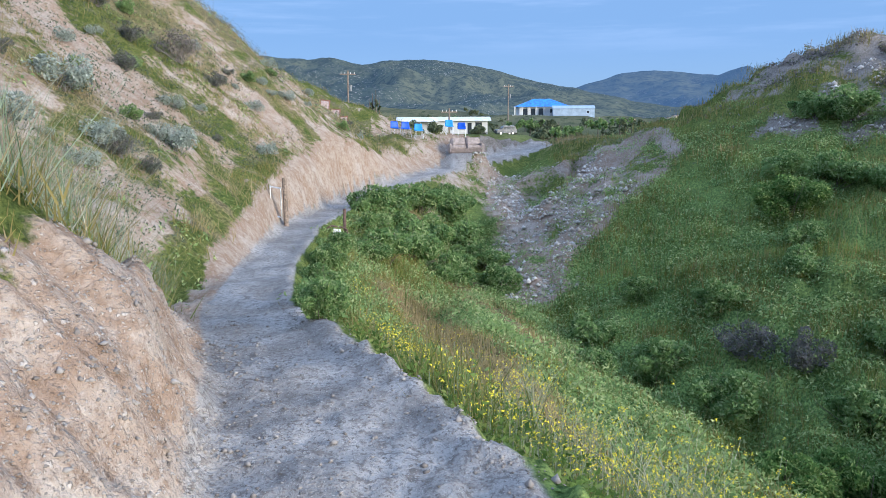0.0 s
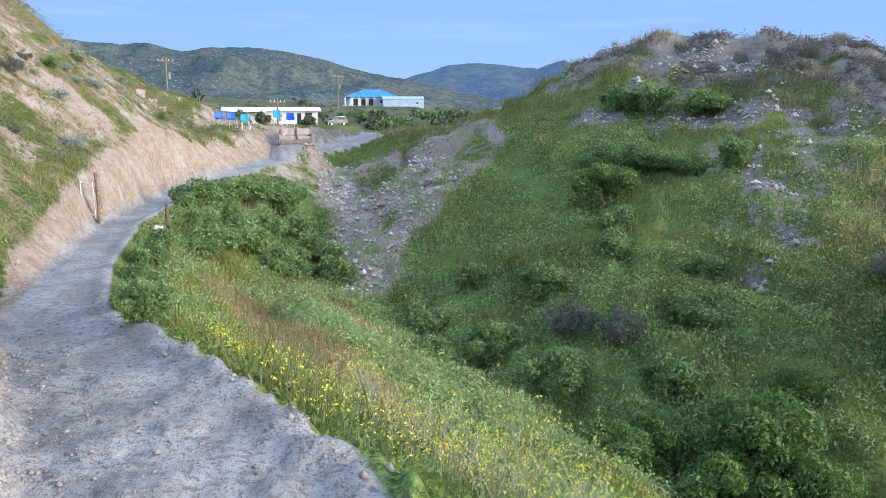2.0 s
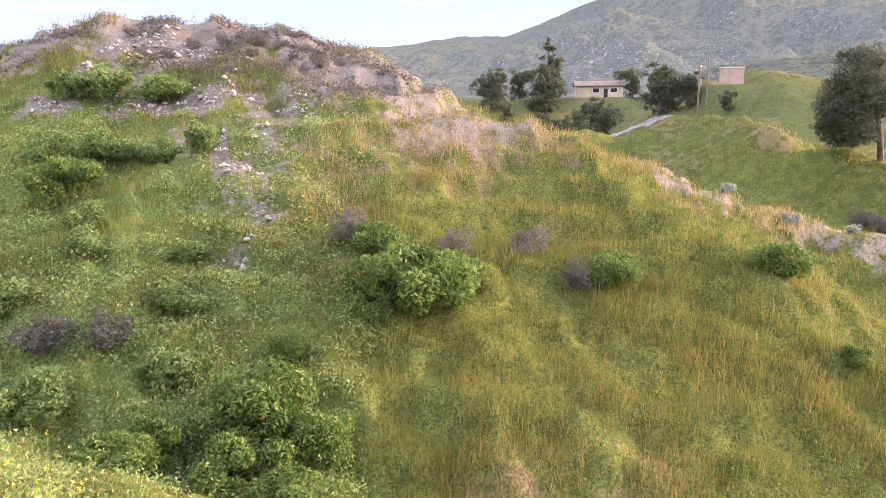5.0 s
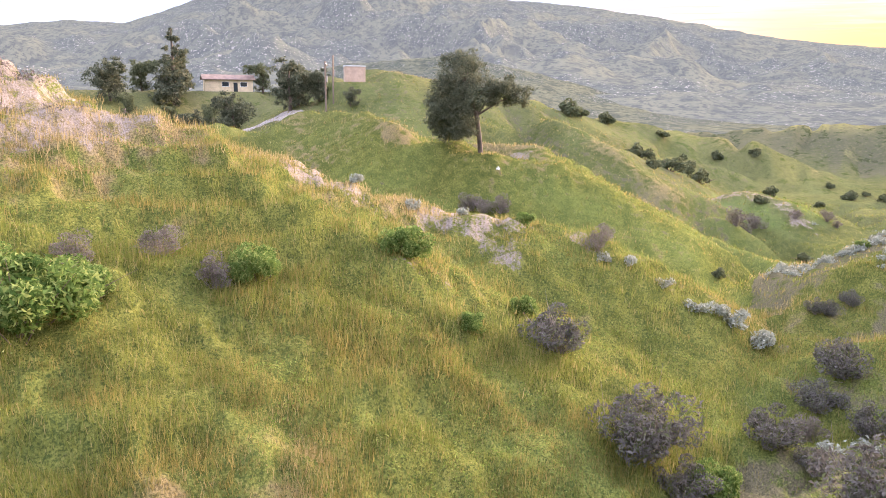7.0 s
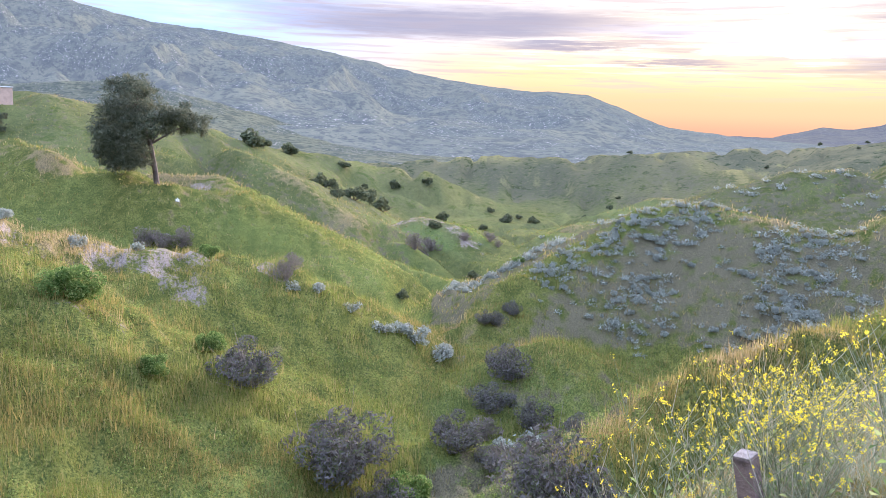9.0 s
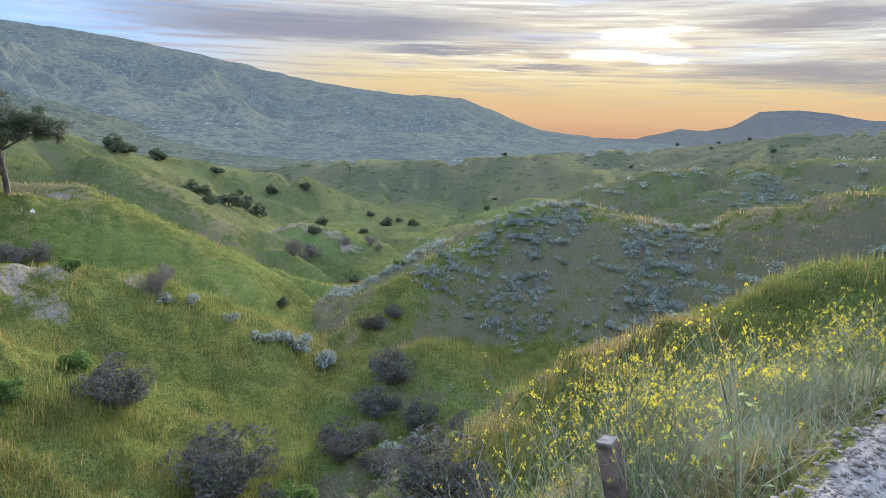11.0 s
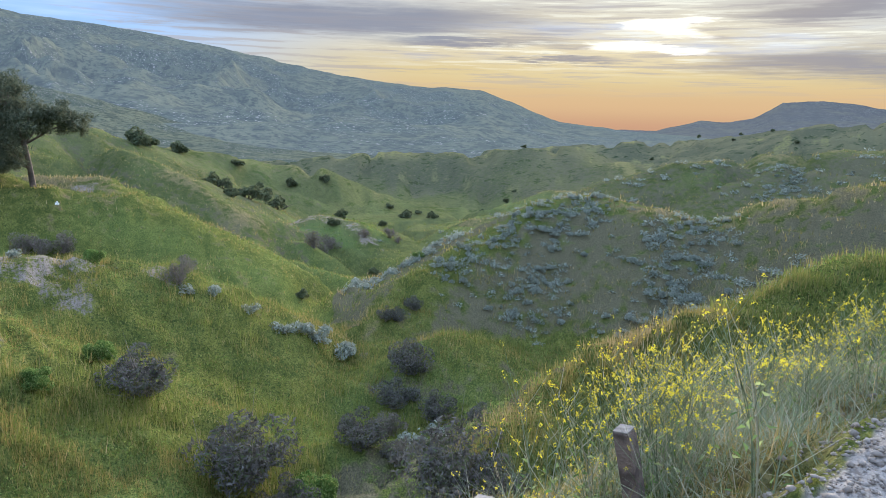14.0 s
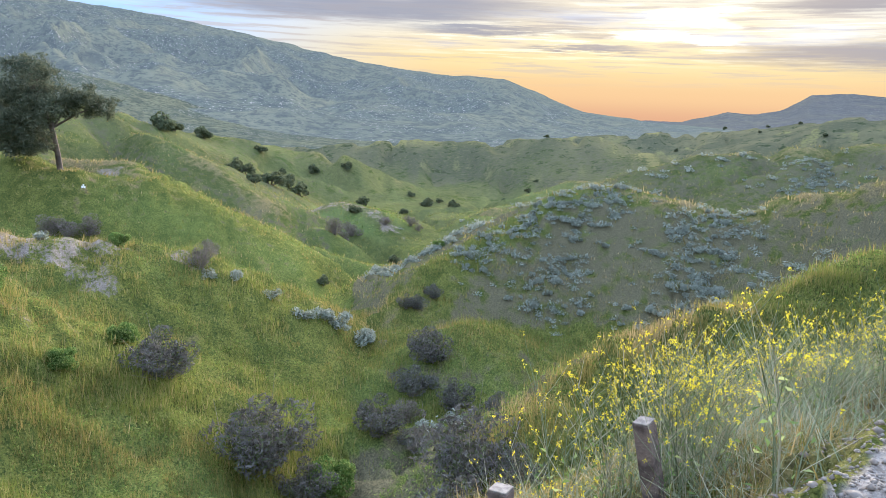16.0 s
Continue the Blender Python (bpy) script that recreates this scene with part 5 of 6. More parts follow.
def sofa():
    s = thing("sofa", "worn beige two-seat sofa standing on the dirt bench", "sofa")
    part("base", box((1.70, 0.82, 0.24), (0, 0.05, 0.15), 0.03), M_SOFASHADE, s, "skirted sofa base, shade put into its brown colour")
    part("backrest", box((1.62, 0.22, 0.62), (0, 0.36, 0.50), 0.07, segments=2), M_SOFA, s)
    for x in (-0.40, 0.40):
        part("seat_cushion", box((0.74, 0.66, 0.17), (x, -0.05, 0.35), 0.05, segments=2), M_SOFA, s)
        part("back_cushion", box((0.72, 0.20, 0.42), (x, 0.19, 0.62), 0.07, Matrix.Rotation(-0.2, 4, "X"), 2), M_SOFA, s, "plump pinkish-beige cushion")
    for x in (-0.86, 0.86):
        part("armrest", box((0.20, 0.80, 0.50), (x, 0.03, 0.30), 0.07, segments=2), M_SOFA, s)
    s.matrix_basis = pose(1.25, 39.9, ground_at(1.25, 39.9) - 0.02, 0, 0, 6)


def trail_gate():
    x, y = -4.2, 19.6
    z = ground_at(x, y)
    p = thing("wooden_gate_post", "tall weathered wooden post beside the trail", "post")
    part("post_body", rod([(0, 0, -0.2), (0.01, 0, 0.6), (0.0, 0, 1.28)], 0.065, 9), M_WOOD, p)
    p.matrix_basis = pose(x, y, z)
    g = thing("metal_gate_frame", "open pale steel tube gate frame leaning by the post", "gate")
    for a, b in (((-0.36, 0, 0.08), (-0.36, 0, 0.98)), ((-0.08, 0, 0.02), (-0.08, 0, 0.92))):
        part("upright", rod([a, b], 0.02), M_CHROME, g)
    for h in (0.10, 0.88):
        part("rail", rod([(-0.36, 0, h + 0.05), (-0.08, 0, h)], 0.018), M_CHROME, g)
    g.matrix_basis = pose(x - 0.03, y + 0.02, z + 0.12)
    x, y = -2.62, 19.5
    z = ground_at(x, y)
    q = thing("dark_gate_post", "slim dark steel post at the edge of the trail", "post")
    part("post_body", rod([(0, 0, -0.3), (0, 0, 0.4), (0.01, 0, 1.0)], 0.04), M_RUST, q)
    q.matrix_basis = pose(x, y, z)
    f = thing("tube_barrier", "low bent rusty tube barrier beside the trail", "barrier")
    part("bent_tube", rod([(-0.46, 0, -0.1), (-0.46, 0, 0.28), (-0.42, 0, 0.42), (-0.30, 0, 0.50), (0.0, 0, 0.46), (0.12, 0, 0.40), (0.16, 0, 0.28), (0.16, 0, -0.1)], 0.022), M_RUST, f)
    f.matrix_basis = pose(x - 0.06, y - 0.05, z + 0.05)
    s = thing("small_sign", "small white sign board fixed to the barrier", "sign")
    part("board", box((0.20, 0.012, 0.26), (0, 0, 0), 0.003), M_PAPER, s)
    for i, w in enumerate((0.14, 0.15, 0.11, 0.13)):
        part("print_line", box((w, 0.004, 0.018), (0, -0.009, 0.075 - i * 0.048), 0), M_INK, s)
    s.matrix_basis = pose(x - 0.20, y - 0.09, z + 0.34, 0, 8, 0)


def framed_panels():
    first = None
    for i, (x, y, turn, lean) in enumerate(((-6.35, 40.3, 8, -24), (-5.82, 40.6, 2, -20), (-5.35, 40.9, 20, -14))):
        z = ground_at(x, y)
        m = pose(x, y, z + 0.02, lean, 8 - 5 * i, turn)
        if first is None:
            first = thing("framed_panel", "old brown-framed pink panel leaning on the hillside", "panel", "framed panels on the hillside")
            part("panel", box((0.42, 0.02, 0.62), (0, 0, 0.36), 0.004), M_PINK, first)
            for xx in (-0.24, 0.24):
                part("frame_stile", box((0.05, 0.05, 0.74), (xx, 0, 0.37), 0.008), M_BROWN, first)
            for zz in (0.03, 0.71):
                part("frame_rail", box((0.43, 0.048, 0.06), (0, 0, zz), 0.008), M_BROWN, first)
            first.matrix_basis = m
        else:
            copy_thing(first, m)
    b = thing("dark_board", "small black board lying beside the framed panels", "board")
    part("board_face", box((0.50, 0.03, 0.42), (0, 0, 0.20), 0.01), M_CHARCOAL, b)
    b.matrix_basis = pose(-4.75, 41.2, ground_at(-4.75, 41.2), -30, 25, 15)


def fence_posts():
    for i, (x, y, top, w, lean, turn) in enumerate(((3.63, -2.50, -0.17, 0.095, (-10.0, 8.0), 25), (3.50, -1.62, -0.37, 0.10, (1, 3), 40))):
        p = thing("fence_post", "square weathered fence post leaning among mustard plants", "post", "fence posts by the trail")
        part("shaft", box((w, w, 1.5), (0, 0, -0.76), 0.006), M_POST, p)
        part("cap_cut", box((w - 0.004, w - 0.004, 0.012), (0, 0, -0.006), 0.003), M_ENDGRAIN, p, "pale sawn top")
        p.matrix_basis = pose(x, y, top, *lean, turn)


def window(parent, x, y, z, w, h, turn=0.0):
    o = part("window", box((w, 0.10, h), (0, 0, 0), 0.01), M_PAPER, parent, "pale window frame")
    o.matrix_basis = pose(x, y, z, 0, 0, turn)
    part("pane", box((w - 0.16, 0.12, h - 0.16), (0, 0, 0), 0), M_GLASS, o, "dark glass")


def gable_house(name, label, w, d, h, rise, wall, roof, at, turn, openings, over=0.5, sink=1.0):
    """A house with walls, a pitched roof along x, doors and windows in its front (-y)."""
    o = thing(name, label, "house")
    part("wall", solid([(-d / 2, -sink), (d / 2, -sink), (d / 2, h), (0, h + rise * 0.96), (-d / 2, h)], w, Matrix.Rotation(math.pi / 2, 4, "Z")), wall, o)
    run = math.hypot(d / 2 + over, rise * (1 + 2 * over / d))
    for s in (-1, 1):
        slope = math.atan2(rise, d / 2)
        part("roof_slope", box((w + 2 * over, run, 0.16), (0, s * (d / 4 + over / 2), h + rise / 2 - over * rise / d + 0.10), 0.02, Matrix.Rotation(-s * slope, 4, "X")), roof, o)
    for kind, x, z, ww, hh in openings:
        if kind == "door":
            part("door", box((ww, 0.12, hh), (x, -d / 2, hh / 2), 0.01), M_GLASS, o, "dark doorway")
        else:
            window(o, x, -d / 2, z, ww, hh)
    o.matrix_basis = pose(*at, 0, 0, turn)
    return o


def houses():
    o = gable_house("white_house", "long low white house behind the ridge", 17.5, 7, 2.55, 0.55, M_WHITEWALL, M_WHITEROOF, (0.2, 152, ground_at(0.2, 150)), 0,
                    [("door", 7.0, 0, 1.3, 2.2), ("window", 3.4, 1.5, 1.4, 1.2), ("window", -2.2, 1.5, 1.6, 1.2), ("window", -6.0, 1.5, 1.4, 1.1), ("door", 5.2, 0, 0.8, 2.1)], 0.7)
    part("porch_roof", box((7.0, 2.2, 0.14), (-4.5, -4.6, 2.45), 0.02), M_WHITEROOF, o)
    for x in (-7.8, -4.6, -1.2):
        part("porch_post", box((0.14, 0.14, 2.45), (x, -5.5, 1.2), 0.01), M_WHITEWALL, o)
    b = thing("blue_roofed_house", "white house with a blue tarpaulin-covered hip roof", "house")
    part("wall", box((16.5, 9, 4.2), (0, 0, 0.8), 0.03), M_WHITEWALL, b)
    bm = bmesh.new()
    low = [bm.verts.new(p) for p in ((-9.4, -5.6, 2.9), (9.4, -5.6, 2.9), (9.4, 5.6, 2.9), (-9.4, 5.6, 2.9))]
    hi = [bm.verts.new(p) for p in ((-2.6, 0, 5.6), (3.0, 0, 5.6))]
    for q in ((low[0], low[1], hi[1], hi[0]), (low[1], low[2], hi[1]), (low[2], low[3], hi[0], hi[1]), (low[3], low[0], hi[0]), (low[3], low[2], low[1], low[0])):
        bm.faces.new(q)
    part("roof", bm, M_TARP, b, "blue tarpaulin roof")
    part("porch_slab", box((13, 2.4, 0.5), (-4.0, -5.4, -0.1), 0.02), M_WHITEWALL, b)
    for x in (-9.6, -7.2, -4.8, -2.4, 0.2):
        part("column", box((0.35, 0.35, 2.8), (x, -5.3, 1.5), 0.03), M_WHITEWALL, b)
    for x in (3.0, 5.6):
        window(b, x, -4.5, 1.5, 1.5, 1.3)
    # dark panels on the wall, put there for the shade inside open doorways
    for x in (-6.0, -3.4, -0.8):
        part("doorway", box((1.5, 0.14, 2.2), (x, -4.5, 1.2), 0.01), M_GLASS, b, "dark panel standing for a shaded opening")
    b.matrix_basis = pose(34, 258, ground_at(34, 258))
    gable_house("metal_shed", "low blue-grey metal shed", 13.5, 7, 2.5, 0.9, M_SHED, M_SHED, (43.5, 250, ground_at(43.5, 250) - 0.2), -6, [("window", 4.6, 1.4, 0.9, 0.8)], 0.2)
    gable_house("cream_house", "cream house with a brown roof among trees", 10.5, 6, 2.7, 0.9, M_CREAM, M_BROWNROOF, (162.5, 81, ground_at(162.5, 81)), -58,
                [("window", 3.2, 1.6, 1.6, 1.1), ("window", -0.8, 1.6, 1.6, 1.1), ("door", 1.4, 0, 0.9, 2.0)], 0.6)
    k = thing("tan_block_building", "square tan building with a pale flat roof", "building")
    part("wall", box((3.1, 3.0, 3.2), (0, 0, 0.7), 0.02), M_TAN, k)
    part("roof", box((3.3, 3.2, 0.14), (0, 0, 2.37), 0.02), M_WHITEROOF, k, "pale flat roof")
    k.matrix_basis = pose(112.5, 35, ground_at(112.5, 35), 0, 0, -68)
    w = thing("white_bag", "small crumpled white bag on the grass", "bag")
    part("bag_body", box((0.34, 0.3, 0.44), (0, 0, 0.2), 0.12, segments=2), M_PAPER, w)
    w.matrix_basis = pose(66.4, 7.3, ground_at(66.4, 7.3), 5, 8, 30)


def valley_houses():
    """Pale houses, a few metres wide, along the foot of the mountains."""
    g = rng(281)
    first = None
    for az0, az1, r0, r1, n in ((88, 99, 300, 390, 9), (100, 111, 300, 380, 7), (12.5, 19, 250, 330, 7)):
        for _ in range(n):
            a, r = math.radians(g.uniform(az0, az1)), g.uniform(r0, r1)
            x, y = r * math.sin(a), r * math.cos(a)
            m = pose(x, y, ground_at(x, y), 0, 0, g.uniform(0, 180)) @ Matrix.Diagonal((g.uniform(0.45, 0.8), 0.6, g.uniform(0.5, 0.65), 1))
            if first is None:
                first = gable_house("valley_house", "small pale house far off in the valley", 9, 6, 2.6, 1.1, M_CREAM, M_BROWNROOF, (0, 0, 0), 0, [("window", 2.0, 1.5, 1.4, 1.1), ("door", -1.5, 0, 1.0, 2.0)], 0.4)
                tagged(first, group="houses in the valley")
                first.matrix_basis = m
            else:
                copy_thing(first, m)


def car():
    c = thing("dark_suv", "dark grey off-road car parked by the house", "car")
    part("body", solid([(-2.1, 0.45), (2.05, 0.45), (2.12, 0.95), (1.95, 1.08), (0.95, 1.14), (-2.1, 1.12), (-2.18, 0.9)], 1.75), M_CAR, c)
    part("cabin", solid([(-2.05, 1.12), (0.98, 1.14), (0.50, 1.72), (-1.85, 1.74)], 1.55), M_CAR, c)
    for y in (-0.79, 0.79):
        for x, w in ((-1.35, 0.7), (-0.45, 0.8), (0.35, 0.5)):
            part("side_window", box((w, 0.03, 0.40), (x, y, 1.42), 0.01), M_GLASS, c, "dark glass")
    part("windscreen", box((0.03, 1.35, 0.55), (0.80, 0, 1.42), 0.005, Matrix.Rotation(-0.72, 4, "Y")), M_GLASS, c, "dark glass")
    for x in (-1.3, 1.3):
        for y in (-0.82, 0.82):
            t = part("wheel", rod([(x, y - 0.11, 0.37), (x, y + 0.11, 0.37)], 0.37, 16), M_TYRE, c, "black tyre")
            part("rim", rod([(x, y - 0.115, 0.37), (x, y + 0.115, 0.37)], 0.21, 12), M_CHROME, t)
    for y in (-0.6, 0.6):
        part("headlight", box((0.06, 0.3, 0.16), (2.10, y, 0.88), 0.02), M_LAMP, c)
    part("roof_rack", box((1.8, 1.3, 0.06), (-0.8, 0, 1.79), 0.02), M_CHROME, c)
    c.matrix_basis = pose(12.4, 148, ground_at(12.4, 148), 0, 0, 200)


def utility_pole(x, y, h, arms):
    p = thing("utility_pole", "wooden utility pole with crossarm", "pole", "utility poles")
    part("shaft", rod([(0, 0, -1), (0, 0, h * 0.5), (0.03, 0, h)], 0.12, 8), M_WOOD, p)
    for k in range(arms):
        part("crossarm", box((2.2, 0.14, 0.14), (0, -0.15, h - 0.5 - k * 1.1), 0.01), M_WOOD, p)
        for xx in (-0.95, -0.4, 0.4, 0.95):
            part("insulator", rod([(xx, -0.15, h - 0.43 - k * 1.1), (xx, -0.15, h - 0.22 - k * 1.1)], 0.05, 6), M_LAMP, p)
    part("transformer", rod([(0.35, -0.1, h - 2.9), (0.35, -0.1, h - 2.0)], 0.20, 10), M_GREYTANK, p, "grey cylinder")
    p.matrix_basis = pose(x, y, ground_at(x, y), 0, 0, 15)


# ---- trees ----
def tree(name, label, seed, lobes, count, leaf, mat, trunk, limbs=5, group="", long=1.6):
    """A tree one metre tall: tapered trunk, limbs to each lobe, and a crown of clumps. lobes: (x, y, z, radius)."""
    g = rng(seed)
    o = thing(name, label, "tree", group)
    L = np.array(lobes, float)
    tops = np.array(trunk, float)
    part_mesh = tube(tops[:, :3], tops[:, 3], 8)
    mesh_object("trunk", *part_mesh, M_BARK, o)
    for i in range(min(limbs, len(L))):
        end = L[i, :3]
        k = int(np.argmin(np.abs(tops[:, 2] - end[2] * 0.62)))
        start = tops[k, :3]
        mesh_object("limb", *tube([start, (start + end) / 2 + np.array([0, 0, 0.02]), end], [tops[k, 3] * 0.55, tops[k, 3] * 0.35, tops[k, 3] * 0.12], 5), M_BARK, o)
    share = L[:, 3] ** 2 / (L[:, 3] ** 2).sum()
    tuft = g.choice(len(L), max(12, count // 60), p=share)
    d = unit(g.normal(size=(len(tuft), 3))) * (g.uniform(0.15, 1.0, len(tuft)) ** 0.45)[:, None]
    mid = L[tuft, :3] + d * L[tuft, 3:4] * np.array([1.08, 1.08, 0.85])
    pick = g.integers(0, len(tuft), count)
    at = mid[pick] + g.normal(size=(count, 3)) * (L[tuft, 3] * 0.17)[pick][:, None] * np.array([1.15, 1.15, 0.8])
    v, f = leaves(g, at, leaf * g.uniform(0.5, 1.5, count), 0.4, long)
    tagged(mesh_object("crown", v, f, mat, o, smooth=False), kind="stuff")
    return o


def trees():
    pine_lobes = [(-0.20, 0.0, 0.74, 0.20), (-0.30, 0.1, 0.52, 0.20), (-0.22, -0.1, 0.36, 0.16), (0.02, 0.0, 0.62, 0.13), (0.17, 0.05, 0.60, 0.13), (0.36, 0.0, 0.56, 0.12), (-0.36, 0.0, 0.30, 0.13),
                  (-0.15, 0.1, 0.88, 0.12), (-0.27, 0.0, 0.84, 0.10), (-0.10, -0.15, 0.52, 0.14), (-0.42, 0.05, 0.62, 0.09), (-0.40, -0.05, 0.42, 0.10), (0.26, -0.1, 0.64, 0.10), (-0.05, 0.12, 0.76, 0.11), (-0.30, 0.0, 0.20, 0.12), (-0.38, 0.05, 0.22, 0.10), (-0.20, 0.05, 0.24, 0.12), (-0.33, -0.08, 0.40, 0.13), (0.08, 0.0, 0.55, 0.12), (0.28, 0.05, 0.53, 0.11), (0.41, 0.0, 0.51, 0.10), (-0.12, 0.05, 0.31, 0.12), (-0.05, -0.05, 0.46, 0.11), (-0.24, 0.0, 0.14, 0.10), (-0.30, 0.05, 0.30, 0.17), (-0.19, -0.05, 0.25, 0.16), (-0.37, 0.0, 0.42, 0.15), (-0.25, 0.0, 0.62, 0.18)]
    pine = tree("pine_tree", "spreading dark pine with a bare leaning trunk", 301, pine_lobes, 42000, 0.0100, M_PINE, [(0.02, 0, -0.05, 0.026), (0.0, 0, 0.15, 0.022), (-0.03, 0, 0.35, 0.020), (-0.10, 0, 0.55, 0.015), (-0.18, 0, 0.80, 0.007)], 12, long=3.5)
    pine.matrix_basis = pose(68.2, 9.3, ground_at(68.2, 9.3), 0, 0, -82) @ Matrix.Scale(9.6, 4)

    def round_lobes(seed, n=15, wide=0.46, low=0.14):
        g = rng(seed)
        return [(g.normal(0, wide * 0.45), g.normal(0, wide * 0.45), g.uniform(low, 0.84), g.uniform(0.13, 0.24)) for _ in range(n)]

    stem = [(0, 0, -0.06, 0.035), (0.01, 0, 0.2, 0.028), (0.0, 0.02, 0.5, 0.018), (0, 0, 0.7, 0.008)]
    broad = [tree("broadleaf_tree", "round grey-green tree near the houses", 310 + i, round_lobes(320 + i), 7600, 0.030, M_PINE if i == 0 else M_DARKLEAF, stem) for i in range(2)]
    band = [tree("dark_round_tree", "dark green tree in the valley below the houses", 330 + i, round_lobes(340 + i, 9, 0.6, 0.2), 560, 0.12, M_DARKLEAF if i else M_LEAF, stem, 3, "valley trees") for i in range(3)]
    tall_lobes = [(0.10 * math.sin(i * 2.4) * (1.2 - i / 12), 0.10 * math.cos(i * 2.4) * (1.2 - i / 12), 0.16 + i * 0.07, 0.17 - i * 0.010) for i in range(12)]
    tall = tree("tall_conifer", "tall dark conifer beside the cream house", 350, tall_lobes, 5000, 0.028, M_PINE, [(0, 0, -0.03, 0.03), (0, 0, 0.5, 0.02), (0, 0, 0.95, 0.006)], 6)
    slim_lobes = [(0, 0, 0.08 + i * 0.075, 0.075 - 0.0045 * i) for i in range(12)]
    slim = tree("cypress", "slender dark cypress in the valley", 360, slim_lobes, 900, 0.035, M_DARKLEAF, [(0, 0, -0.03, 0.02), (0, 0, 0.5, 0.014), (0, 0, 0.97, 0.004)], 2, "cypresses")

    def stand(ob, spots, seed):
        g = rng(seed)
        for i in reversed(range(len(spots))):
            x, y, h = spots[i]
            m = pose(x, y, ground_at(x, y) - 0.02 * h, 0, 0, g.uniform(0, 360)) @ Matrix.Scale(h, 4)
            if i == 0:
                ob.matrix_basis = m
            else:
                copy_thing(ob, m)

    stand(broad[0], [(107.3, 43.5, 8.6), (133, 91, 9.5), (109, 39.5, 5.5), (126, 62, 9.0), (121, 66, 7.0), (112, 44, 7.0), (104, 33, 3.0)], 1)
    stand(broad[1], [(140, 74, 6.0), (155, 90, 8.5), (166, 74, 7.0), (172, 70, 8.0), (150, 95, 8.0), (136, 80, 4.0), (128, 84, 4.5)], 2)
    stand(tall, [(144.5, 84, 16.5), (150, 86, 11.0)], 3)
    stand(slim, [(-17.6, 200, 13.0), (-18.6, 201, 12.0), (-19.4, 200, 10.5), (-16.9, 202, 11.0), (-28, 150, 12.5), (-29, 152, 10.0)], 4)
    g = rng(370)
    spots = []
    while len(spots) < 115:
        x, y = (float(v[0]) for v in scatter(g, 1, -10, 24, 75, 245, 0.6))
        if abs(x - 0.2) < 12 and 138 < y < 163 or math.hypot(x - 34, y - 250) < 15 or (x < 9 and y < 150 and x > -9) or math.hypot(x - 12.4, y - 146) < 6:
            continue
        h = g.uniform(2.2, 4.4) + (1.2 if y > 160 else 0)
        if math.degrees(math.atan2(x, y)) > 2.5:
            h = min(h, max(1.2, 1.4 + y * 0.0015 - ground_at(x, y)))
        spots.append((x, y, h))
    for k in range(3):
        stand(band[k], spots[k::3], 5 + k)


# ---- mustard, tall weeds, stones ----
def mustard(seed, label):
    """A mustard plant one metre tall: branching stems, flower heads, leaves low down."""
    g = rng(seed)
    o = thing("mustard_plant", label, "plant", "flowering mustard plants")
    stems, heads, low = [], [], []
    for s in range(5):
        a, lean = g.uniform(0, 6.28), g.uniform(0.1, 0.4)
        h = g.uniform(0.65, 1.0)
        main = [np.array([0.05 * math.cos(a), 0.05 * math.sin(a), -0.05]) + np.array([lean * math.cos(a), lean * math.sin(a), 1.0]) * h * t * np.array([t, t, 1]) for t in (0, 0.35, 0.7, 1.0)]
        stems.append(tube(main, [0.0045, 0.004, 0.003, 0.0014], 3))
        heads.append((main[-1], 0.013))
        for b in range(6):
            t = g.uniform(0.25, 0.95)
            p = main[1] + (main[3] - main[1]) * t
            c = g.uniform(0, 6.28)
            n = g.uniform(0.12, 0.34)
            q = p + np.array([math.cos(c) * n * 0.7, math.sin(c) * n * 0.7, n * g.uniform(0.6, 1.2)])
            stems.append(tube([p, (p + q) / 2 + np.array([0, 0, -0.015]), q], [0.0028, 0.002, 0.001], 3))
            if g.random() < 0.9:
                heads.append((q, g.uniform(0.007, 0.013)))
        for b in range(7):
            p = main[0] + (main[2] - main[0]) * g.uniform(0.1, 1)
            low.append(p + g.normal(0, 0.05, 3))
    tagged(mesh_object("stem", *joined(stems), M_STEM, o), kind="stuff")
    at = np.concatenate([c + g.normal(size=(8, 3)) * np.array([r, r, r * 1.3]) * 0.75 for c, r in heads])
    tagged(mesh_object("blossom", *leaves(g, at, 0.0135 * g.uniform(0.7, 1.3, len(at)), 1.0, 1.0), M_FLOWER, o, smooth=False), "small yellow flowers", kind="stuff")
    tagged(mesh_object("leaf", *leaves(g, np.array(low), 0.030, 0.6, 1.9), M_LEAF, o, smooth=False), kind="stuff")
    return o


